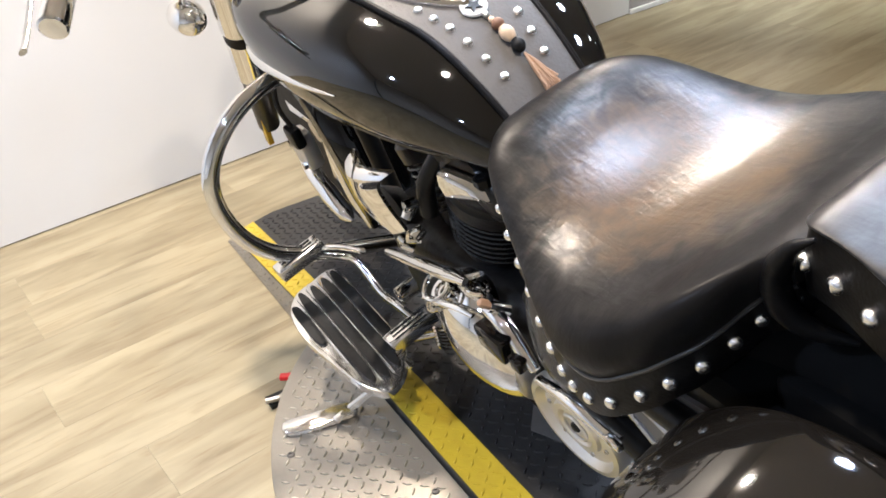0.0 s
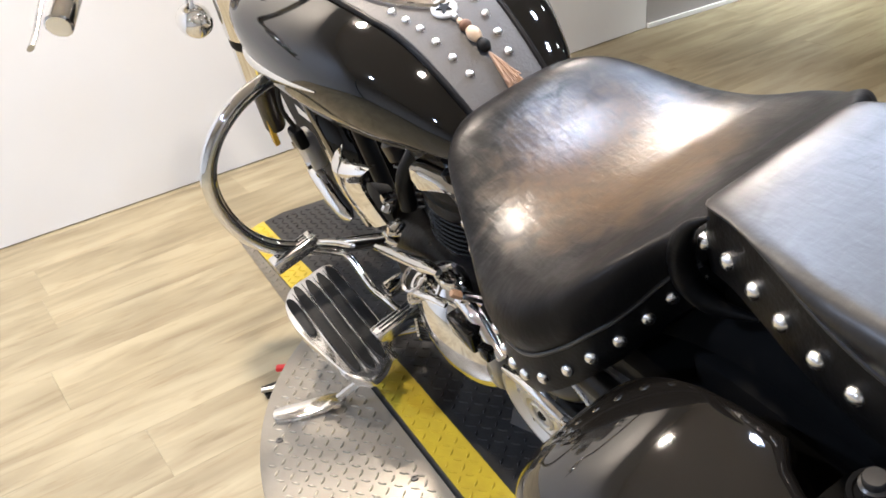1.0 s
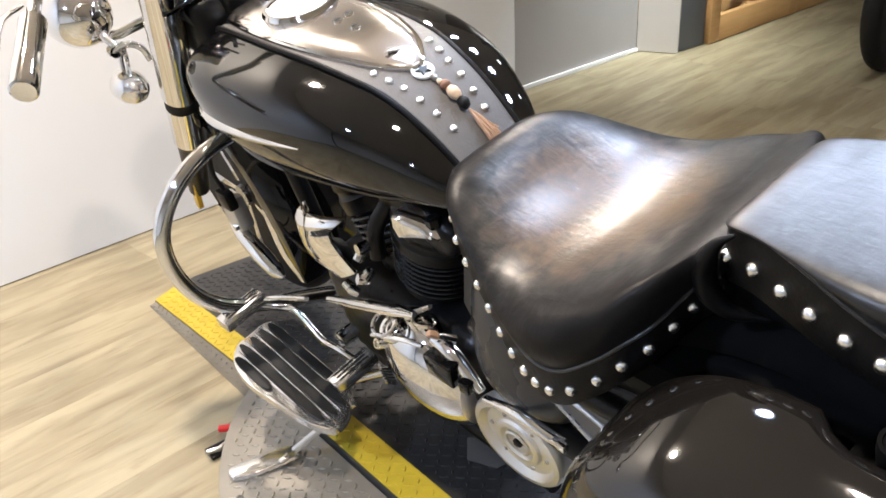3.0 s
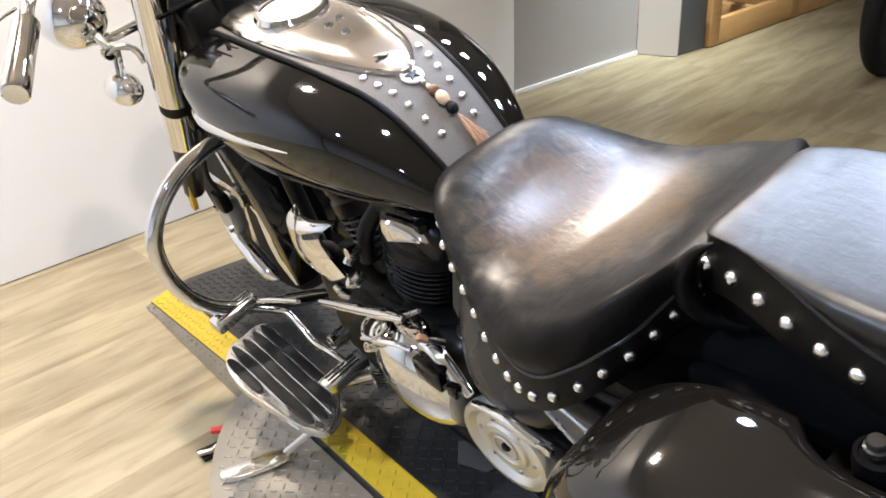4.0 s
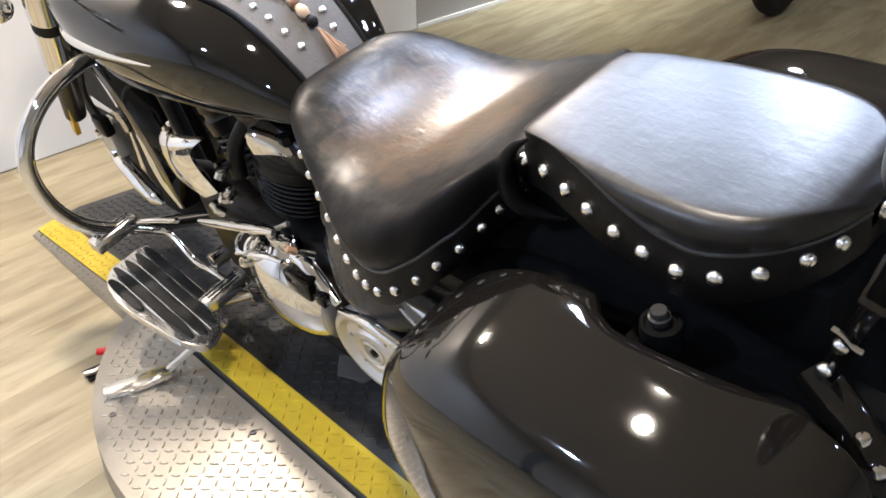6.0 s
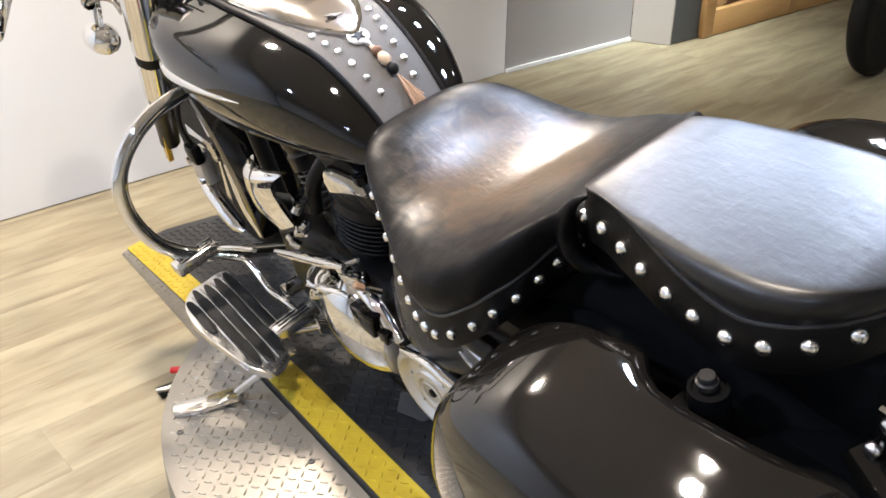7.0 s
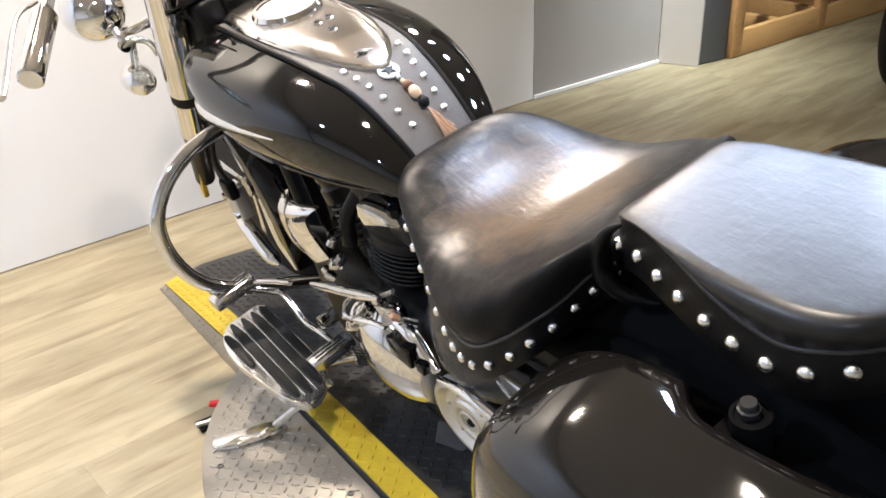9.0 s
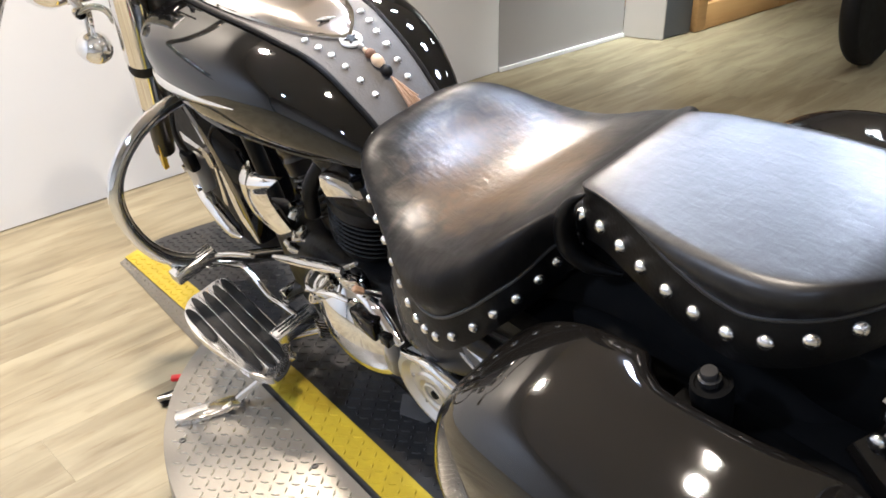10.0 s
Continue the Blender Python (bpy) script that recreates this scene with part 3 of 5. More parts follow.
BIB_W = [(0.26, 0.058), (0.33, 0.066), (0.40, 0.073), (0.47, 0.083), (0.57, 0.090), (0.70, 0.094), (0.87, 0.086), (0.95, 0.07)]


def tank_bib():
    bm = bmesh.new()
    rings = []
    for k in range(40):
        x = 0.262 + 0.688 * k / 39
        w = smooth(BIB_W, x)
        ring = [(x, w * (j / 8 - 1), tank_z(x, w * (j / 8 - 1)) + 0.0045) for j in range(17)]
        ring += [(x, w * (1 - j / 8), tank_z(x, w * (1 - j / 8)) - 0.004) for j in range(17)]
        rings.append(ring)
    loft(bm, rings)
    bib = part("tank_bib", bm, M_BIB, bike, "dark brown leather tank bib with two rows of studs")
    for s in (1, -1):
        edge = []
        for k in range(40):
            x = 0.262 + 0.688 * k / 39
            w = smooth(BIB_W, x) + 0.001
            edge.append((x, s * w, tank_z(x, w) + 0.003))
        part("bib_piping", tube(edge, 0.0048, 8), M_SKIRT, bib)
        for x, y in ((0.447, 0.056), (0.419, 0.051), (0.394, 0.045), (0.366, 0.041), (0.339, 0.037), (0.314, 0.032)):
            z = tank_z(x, y) + 0.0045
            nx = -(tank_z(x + 0.005, y) - tank_z(x - 0.005, y)) / 0.01
            ny = -(tank_z(x, y + 0.005) - tank_z(x, y - 0.005)) / 0.01
            stud(bib, (x, s * y, z), (nx, s * ny, 1), 0.0068)
    # star concho with beads and tassel
    z = tank_z(0.401, 0) + 0.005
    tilt = math.degrees(math.atan((tank_z(0.42, 0) - tank_z(0.38, 0)) / 0.04))
    cm = Matrix.Translation((0.401, 0.0, z)) @ pose(0, 0, 0, 0, -tilt, 0)
    part("concho", lathe([(0.0, -0.001), (0.016, -0.001), (0.0185, 0.001), (0.019, 0.003), (0.017, 0.005), (0.0145, 0.0038), (0.0, 0.0032)], 28, m=cm), M_CAST, bib, "round star concho")
    sb = bmesh.new()
    star = [(0.0135 if k % 2 == 0 else 0.0058) for k in range(10)]
    lo = [cm @ Vector((r * math.cos(math.pi * k / 5), r * math.sin(math.pi * k / 5), 0.0036)) for k, r in enumerate(star)]
    hi = [cm @ Vector((r * 0.9 * math.cos(math.pi * k / 5), r * 0.9 * math.sin(math.pi * k / 5), 0.0056)) for k, r in enumerate(star)]
    loft(sb, [lo, hi])
    part("star", sb, M_ENGINE, bib)
    def on(x, y, lift):
        return Vector((x, y, tank_z(x, y) + 0.0045 + lift))
    def bead(x0, y0, x1, y1, r, material):
        a, b = on(x0, y0, r), on(x1, y1, r)
        pts = [a.lerp(b, k / 8) for k in range(9)]
        rr = [r * (0.55 + 0.45 * math.sin(math.pi * k / 8)) for k in range(9)]
        part("bead", tube(pts, rr, 12), material, bib)
    bead(0.384, -0.002, 0.374, -0.003, 0.005, M_SATIN)
    bead(0.374, -0.003, 0.366, -0.004, 0.0045, M_BONE)
    bead(0.364, -0.004, 0.352, -0.004, 0.009, M_BOXIN)
    bead(0.352, -0.004, 0.334, -0.006, 0.010, M_BONE)
    bead(0.334, -0.006, 0.320, -0.007, 0.0095, M_RUBBER)
    tb = bmesh.new()
    rnd = random.Random(4)
    for k in range(46):
        y1 = -0.012 + 0.026 * (rnd.random() - 0.5)
        r = 0.004 + 0.006 * rnd.random()
        pts = [on(0.318, -0.007, 0.008), on(0.30, -0.008 + (y1 + 0.008) * 0.5, r), on(0.272 + 0.01 * rnd.random(), y1, 0.012 * rnd.random() + 0.002)]
        tube(curve(pts, 3), [0.0016, 0.0015, 0.0007], 4, tb)
    part("tassel", tb, M_TASSEL, bib, "tan hair tassel")


tank_bib()

CONS_W = [(0.408, 0.004), (0.418, 0.016), (0.44, 0.034), (0.475, 0.052), (0.57, 0.075), (0.67, 0.084), (0.78, 0.082), (0.88, 0.07), (0.945, 0.05)]


def cons_z(x, y):
    w = smooth(CONS_W, x)
    u = min(1.0, abs(y) / w)
    h = 0.014 * min(1, (x - 0.405) / 0.10) ** 0.7 * (1 - u**4)
    return tank_z(x, y) + 0.006 + h


def console():
    bm = bmesh.new()
    rings = []
    for k in range(60):
        x = 0.4085 + 0.536 * (k / 59) ** 1.2
        w = smooth(CONS_W, x)
        top = [(x, w * math.sin(math.pi / 2 * (j / 12 - 1)), cons_z(x, w * math.sin(math.pi / 2 * (j / 12 - 1)))) for j in range(25)]
        bot = [(x, w * (1 - j / 4), tank_z(x, w * (1 - j / 4)) + 0.002) for j in range(9)]
        rings.append(top + bot)
    loft(bm, rings)
    con = part("console", bm, M_CONSOLE, bike, "chrome tank console with a round speedometer")
    rim = []
    for s in (1, -1):
        for k in range(40):
            kk = k if s == 1 else 39 - k
            x = 0.94 - 0.53 * (kk / 39)
            w = smooth(CONS_W, x)
            rim.append((x, s * w, tank_z(x, w) + 0.007))
    part("console_rim", tube(rim, 0.0045, 8), M_CHROME, con)
    sm = Matrix.Translation((0.722, 0, cons_z(0.722, 0) - 0.006)) @ pose(0, 0, 0, 0, -3, 0)
    sp = part("speedometer", lathe([(0.066, 0.0), (0.068, 0.010), (0.064, 0.017), (0.058, 0.017), (0.056, 0.012), (0.0, 0.012)], 48, m=sm), M_CHROME, con)
    part("dial", lathe([(0.0, 0.0125), (0.056, 0.0125), (0.056, 0.0135), (0.0, 0.0135)], 40, m=sm), M_DIAL, sp, "white speedometer dial")
    for x, y in ((0.603, 0.003), (0.606, -0.022), (0.556, 0.001)):
        z = cons_z(x, y)
        m = Matrix.Translation((x, y, z)) @ pose(0, 0, 0, 0, -6, 0)
        lamp = part("indicator", lathe([(0.0085, -0.002), (0.009, 0.001), (0.0075, 0.003), (0.0055, 0.003), (0.005, 0.0015), (0.0, 0.0015)], 16, m=m), M_CHROME, con)
        part("lens", lathe([(0.0, 0.0016), (0.005, 0.0016), (0.004, 0.0026), (0.0, 0.003)], 12, m=m), M_RUBBER, lamp)
    z = cons_z(0.458, 0.006)
    em = Matrix.Translation((0.458, 0.006, z)) @ pose(0, 0, 0, 0, -14, 90)
    eb = lathe([(0.0, 0), (0.010, 0.0), (0.009, 0.002), (0.0, 0.003)], 16, m=em)
    box((0.034, 0.006, 0.003), (0, 0, 0), 0.001, m=em @ Matrix.Translation((0, 0.004, 0.001)), bm=eb)
    part("emblem", eb, M_SATIN, con, "small winged metal emblem")


console()

# seats
SEAT_W = [(0.288, 0.035), (0.27, 0.085), (0.245, 0.118), (0.214, 0.141), (0.12, 0.182), (0.05, 0.212), (-0.01, 0.229), (-0.06, 0.226), (-0.099, 0.208), (-0.126, 0.192), (-0.147, 0.169), (-0.161, 0.142), (-0.17, 0.118), (-0.20, 0.095), (-0.22, 0.09)]
SEAT_S = [(0.288, 0.735), (0.27, 0.725), (0.214, 0.703), (0.12, 0.667), (0.05, 0.645), (-0.01, 0.637), (-0.05, 0.643), (-0.099, 0.676), (-0.126, 0.702), (-0.147, 0.722), (-0.161, 0.741), (-0.17, 0.756), (-0.20, 0.775), (-0.22, 0.78)]
SEAT_C = [(0.288, 0.755), (0.27, 0.772), (0.24, 0.778), (0.20, 0.769), (0.15, 0.752), (0.10, 0.741), (0.05, 0.738), (0.0, 0.744), (-0.08, 0.774), (-0.13, 0.808), (-0.17, 0.828), (-0.195, 0.832), (-0.22, 0.83)]
PIL_W = [(-0.183, 0.076), (-0.19, 0.086), (-0.198, 0.093), (-0.234, 0.101), (-0.27, 0.110), (-0.344, 0.127), (-0.42, 0.132), (-0.455, 0.126), (-0.489, 0.109), (-0.515, 0.078), (-0.53, 0.048), (-0.538, 0.02)]
PIL_S = [(-0.183, 0.81), (-0.198, 0.821), (-0.234, 0.825), (-0.27, 0.821), (-0.344, 0.811), (-0.42, 0.802), (-0.489, 0.818), (-0.53, 0.829), (-0.538, 0.834)]
PIL_C = [(-0.183, 0.846), (-0.19, 0.853), (-0.205, 0.859), (-0.24, 0.863), (-0.36, 0.867), (-0.44, 0.869), (-0.49, 0.870), (-0.515, 0.867), (-0.53, 0.860), (-0.538, 0.850)]


# half sections from the seam over the shoulder to the middle: share of the width, share of the height
ROUND = [(1.0, 0.0), (1.03, 0.14), (1.03, 0.30), (0.985, 0.48), (0.89, 0.65), (0.76, 0.79), (0.61, 0.885), (0.45, 0.945), (0.29, 0.98), (0.14, 0.996), (0.0, 1.0)]
DISHED = [(1.0, 0.0), (1.03, 0.20), (1.04, 0.40), (1.025, 0.60), (0.985, 0.77), (0.925, 0.875), (0.84, 0.925), (0.65, 0.955), (0.42, 0.978), (0.20, 0.994), (0.0, 1.0)]
FLAT = [(1.0, 0.0), (1.03, 0.20), (1.045, 0.42), (1.035, 0.62), (1.0, 0.80), (0.94, 0.92), (0.87, 0.972), (0.66, 0.985), (0.42, 0.995), (0.2, 1.0), (0.0, 1.0)]


def cushion(name, W, S, C, x0, x1, seam, drop, inset, sections, material, label, n=72):
    """A padded seat: a domed top over a stitched seam, and a leather skirt below it. sections: (x, half section), from back to front."""
    bm, sk = bmesh.new(), bmesh.new()
    rings, skr, pipe = [], [], []
    fine = [(x, [(p.x, p.y) for p in curve([(a, h, 0) for a, h in sec], 3)]) for x, sec in sections]
    for k in range(n + 1):
        x = x0 + (x1 - x0) * k / n
        w, s, c = smooth(W, x), smooth(S, x), smooth(C, x)
        ws = w - min(inset, w * 0.2)
        zs = min(s + smooth(seam, x), c - 0.004)
        (xa, A), (xb, B) = fine[0], fine[-1]
        f = min(1.0, max(0.0, (x - xa) / (xb - xa)))
        f = f * f * (3 - 2 * f)
        sec = [(ws * (a + (c2 - a) * f), zs + (c - zs) * (h + (g - h) * f)) for (a, h), (c2, g) in zip(A, B)]
        ring = [(x, y, z) for y, z in sec] + [(x, -y, z) for y, z in sec[-2::-1]]
        ring += [(x, -ws * 0.9, zs - 0.02), (x, ws * 0.9, zs - 0.02)]
        rings.append(ring)
        pipe.append((x, ws, zs))
        skr.append([(x, ws + 0.001, zs + 0.001), (x, w + 0.002, s), (x, w + 0.001, s - drop), (x, w - 0.02, s - drop),
                    (x, -w + 0.02, s - drop), (x, -w - 0.001, s - drop), (x, -w - 0.002, s), (x, -ws - 0.001, zs + 0.001)])
    loft(bm, rings)
    loft(sk, skr)
    seat = part(name, bm, material, bike, label)
    part("skirt", sk, M_SKIRT, seat, "black leather skirt with nickel studs", sharp=60)
    for s in (1, -1):
        part("piping", tube([(x, s * (y + 0.001), z) for x, y, z in pipe], 0.0025, 8), M_PIPING, seat)
    return seat


def seats():
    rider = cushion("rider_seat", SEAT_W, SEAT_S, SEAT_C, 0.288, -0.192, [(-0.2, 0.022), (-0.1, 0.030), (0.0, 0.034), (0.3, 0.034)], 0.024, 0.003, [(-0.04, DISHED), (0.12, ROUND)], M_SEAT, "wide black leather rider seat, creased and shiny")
    xs = [0.245, 0.214, 0.180, 0.145, 0.110, 0.075, 0.042, 0.012, -0.012, -0.037, -0.068, -0.099, -0.126, -0.147, -0.161, -0.17]
    for s in (1, -1):
        for x in xs:
            y, z = smooth(SEAT_W, x), smooth(SEAT_S, x)
            d = (smooth(SEAT_W, x + 0.01) - smooth(SEAT_W, x - 0.01)) / 0.02
            stud(rider, (x, s * (y + 0.0015), z), (-d, s, 0.1), 0.0072)
    lip = curve([(-0.214, 0.100, 0.858), (-0.198, 0.106, 0.846), (-0.186, 0.109, 0.825), (-0.180, 0.109, 0.800), (-0.186, 0.110, 0.776), (-0.206, 0.104, 0.757), (-0.240, 0.086, 0.748)], 5)
    part("seat_lip", tube([(x, y, z) for x, y, z in lip], [0.002, 0.006, 0.011, 0.013, 0.013, 0.010, 0.003], 10), M_SKIRT, rider, "rolled leather edge round the passenger seat")
    stud(rider, (-0.187, 0.094, 0.776), (0, 1, 0.1), 0.006)
    pil = cushion("passenger_seat", PIL_W, PIL_S, PIL_C, -0.183, -0.539, [(-0.54, 0.010), (-0.48, 0.018), (-0.42, 0.022), (-0.36, 0.026), (-0.30, 0.034), (-0.25, 0.036), (-0.18, 0.034)], 0.034, 0.009, [(-0.5, FLAT), (-0.2, FLAT)], M_PASSENGER, "black leather passenger seat with a shiny flat top")
    xs = [(-0.198, 0.093), (-0.234, 0.101), (-0.270, 0.110), (-0.305, 0.118), (-0.344, 0.127), (-0.380, 0.131), (-0.418, 0.132), (-0.455, 0.126), (-0.489, 0.109), (-0.515, 0.078), (-0.530, 0.046)]
    for s in (1, -1):
        for x, y in xs:
            d = (smooth(PIL_W, x + 0.006) - smooth(PIL_W, x - 0.006)) / 0.012
            stud(pil, (x, s * (smooth(PIL_W, x) + 0.0015), smooth(PIL_S, x)), (-d, s, 0.1), 0.0082)
    # black blocks added in place of the deep shade under the seats
    part("seat_shade_block", box((0.36, 0.15, 0.10), (-0.36, 0, 0.735), 0.01), M_MATTE, pil)
    part("seat_shade_block", box((0.42, 0.26, 0.05), (-0.02, 0, 0.615), 0.01), M_MATTE, rider)
    stud(pil, (-0.541, 0.0, 0.836), (-1, 0, 0.1), 0.0082)


seats()


def backrest():
    bm = bmesh.new()
    rings = []
    for k in range(25):
        z = 0.945 + 0.25 * k / 24
        u = 2 * k / 24 - 1
        s = (1 - abs(u) ** 5) ** 0.2 if abs(u) < 1 else 0.0
        s = max(s, 0.3)
        x = -0.598 - (z - 0.925) * 0.20
        rings.append([(x + 0.042 * s * math.copysign(abs(math.cos(a)) ** 0.7, math.cos(a)), 0.148 * s * math.copysign(abs(math.sin(a)) ** 0.6, math.sin(a)), z)
                      for a in [2 * math.pi * j / 32 for j in range(32)]])
    loft(bm, rings)
    pad = part("backrest", bm, M_LEATHER, bike, "black leather passenger backrest pad")
    for s in (1, -1):
        low, high = Vector((-0.584, 0.100 * s, 0.824)), Vector((-0.655, 0.096 * s, 1.12))
        d = (high - low).normalized()
        n = Vector((d.z, 0, -d.x))

        def plate(u0, u1, wide, thick, out):
            b = bmesh.new()
            o = Vector((0, s, 0))
            loft(b, [[low + d * u + n * (dx * wide) + o * (out + dy * thick) for dx, dy in ((1, 1), (-1, 1), (-1, -1), (1, -1))] for u in (u0, (u0 + u1) / 2, u1)])
            bmesh.ops.bevel(b, geom=b.edges[:], offset=0.0012, segments=2, affect="EDGES")
            return b

        sb = part("sissy_bar", plate(0.0, 0.30, 0.0125, 0.006, 0.0), M_CHROME, pad, "flat chrome sissy bar with black insets")
        for u0, u1 in ((0.012, 0.112), (0.19, 0.285)):
            part("inset", plate(u0, u1, 0.0088, 0.001, 0.0068), M_PAINT, sb)
        part("bracket", tube([low + d * 0.01 + Vector((0, -0.006 * s, 0)), low + Vector((0.010, 0, -0.03)), (-0.558, 0.098 * s, 0.73), (-0.52, 0.094 * s, 0.66)], 0.013, 10, squash=0.5), M_PAINT, pad)
        for xx, zz in ((-0.566, 0.772), (-0.554, 0.731)):
            stud(pad, (xx, s * 0.108, zz), (0, s, 0.3), 0.008)
        part("clip", tube(curve([(-0.558, s * 0.112, 0.792), (-0.568, s * 0.113, 0.790), (-0.578, s * 0.114, 0.783), (-0.585, s * 0.112, 0.779)], 4), 0.0035, 8), M_CHROME, pad)
    part("back_mount", box((0.03, 0.17, 0.05), (-0.60, 0, 0.905), 0.008), M_ENGINE, pad)


backrest()


BAG = [(0.120, 0.58), (0.140, 0.66), (0.152, 0.71), (0.159, 0.742), (0.163, 0.755), (0.172, 0.7605), (0.205, 0.761), (0.255, 0.754), (0.300, 0.743), (0.332, 0.724), (0.357, 0.685), (0.370, 0.60), (0.372, 0.50), (0.355, 0.39), (0.30, 0.335), (0.17, 0.335), (0.122, 0.38), (0.114, 0.48)]


# how far the lid's inner edge stands back beside the lock
NOTCH = [(-0.75, 0.0), (-0.57, 0.006), (-0.52, 0.016), (-0.48, 0.024), (-0.42, 0.030), (-0.385, 0.029), (-0.365, 0.020), (-0.352, 0.004), (-0.34, 0.0), (-0.05, 0.0)]


def saddlebag(s):
    xc, hx = -0.43, 0.215
    sec = curve([(0, y, z) for y, z in BAG], 5, True)
    mid = Vector((0, 0.24, 0.54))
    bm = bmesh.new()
    rings = []
    n = 48
    for k in range(n + 1):
        u = -math.cos(math.pi * k / n)
        e = 3.0 if u > 0 else 6.0
        f = max(0.0005, 1 - abs(u) ** e) ** (1 / e)
        rings.append([])
        for p in sec:
            q = mid + (p - mid) * f
            up = min(1.0, max(0.0, (q.z - 0.54) / 0.2))
            if u > 0:
                x, z = xc + 0.35 * u - 0.07 * up * u * u, q.z
            else:
                x = xc + hx * u * (1 + 0.04 * up)
                z = q.z - up * 0.6 * (x - xc) ** 2
            inward = min(1.0, max(0.0, (0.235 - q.y) / 0.065)) * min(1.0, max(0.0, (z - 0.60) / 0.08))
            y = q.y + inward * smooth(NOTCH, x)
            rings[-1].append((x, s * y, z + (0.0 if s > 0 else 0.036 * up)))
    loft(bm, rings)
    bag = part("saddlebag", bm, M_BAG, bike, "glossy black hard saddlebag", sharp=60)
    part("lock_tray", box((0.30, 0.055, 0.012), (-0.505, s * 0.140, 0.675), 0.005), M_MATTE, bag)
    # black box added for the shade in the gap between bag and seat
    part("bag_shade_block", box((0.46, 0.06, 0.16), (-0.40, s * 0.086, 0.60), 0.01), M_MATTE, bag)
    lock = part("lock_bezel", lathe([(0.019, -0.050), (0.022, -0.012), (0.021, 0.0), (0.017, 0.0), (0.016, -0.002), (0.0, -0.002)], 24, m=Matrix.Translation((-0.41, s * 0.149, 0.742))), M_MATTE, bag)
    part("lock", lathe([(0.011, -0.002), (0.0115, 0.005), (0.009, 0.0065), (0.009, 0.012), (0.008, 0.0135), (0.0, 0.0137)], 20, m=Matrix.Translation((-0.408, s * 0.149, 0.744))), M_COVER, lock, "worn dark metal key lock")
    return bag


saddlebag(1)
saddlebag(-1)


def rear_end():
    bm = bmesh.new()
    rings = []
    ax, az, r = -0.29, 0.32, 0.40
    for k in range(33):
        a = radians(25 + 165 * k / 32)
        p = Vector((ax + r * math.cos(a), 0, az + r * math.sin(a)))
        o = Vector((math.cos(a), 0, math.sin(a)))
        ring = []
        for j in range(17):
            b = math.pi * (j / 16 - 0.5)
            ring.append(p + Vector((0, 0.105 * math.sin(b), 0)) + o * (0.05 * math.cos(b) - 0.02))
        for j in range(17):
            b = math.pi * (0.5 - j / 16)
            ring.append(p + Vector((0, 0.100 * math.sin(b), 0)) + o * (0.046 * math.cos(b) - 0.022))
        rings.append(ring)
    loft(bm, rings)
    part("rear_fender", bm, M_MATTE, bike)
    for s in (1, -1):
        rail = part("fender_rail", tube(curve([(-0.54, 0.100 * s, 0.715), (-0.60, 0.125 * s, 0.690), (-0.66, 0.150 * s, 0.640), (-0.72, 0.165 * s, 0.560)], 6), 0.020, 12, squash=0.6), M_PAINT, bike, "black painted tail rail")
        for x, y, z in ((-0.606, 0.135, 0.702), (-0.628, 0.146, 0.684)):
            part("rail_bolt", lathe([(0.0, -0.004), (0.007, -0.004), (0.007, 0.004), (0.004, 0.006), (0.0, 0.006)], 8, m=Matrix.Translation((x, y * s, z)) @ pose(0, 0, 0, -30 * s, -30, 0)), M_CHROME, rail)
    wheel(bike, ax, 0.32, 0.085)


def wheel(parent, x, r, half, name="wheel"):
    prof = []
    for k in range(13):
        a = math.pi * k / 12
        prof.append((r - half * 0.9 + half * 0.9 * math.sin(a), -half * math.cos(a)))
    tyre_bm = lathe([(r - 0.11, -half * 0.8)] + prof + [(r - 0.11, half * 0.8)], 48, "y", Matrix.Translation((x, 0, r)))
    w = part(name, lathe([(0.0, -0.05), (0.03, -0.05), (0.03, -0.02), (r - 0.14, -0.015), (r - 0.12, -half * 0.75), (r - 0.105, -half * 0.78), (r - 0.105, half * 0.78), (r - 0.12, half * 0.75), (r - 0.14, 0.015), (0.03, 0.02), (0.03, 0.05), (0.0, 0.05)], 40, "y", Matrix.Translation((x, 0, r))), M_SATIN, parent)
    part("tyre", tyre_bm, M_RUBBER, w, "black rubber tyre")
    return w


rear_end()


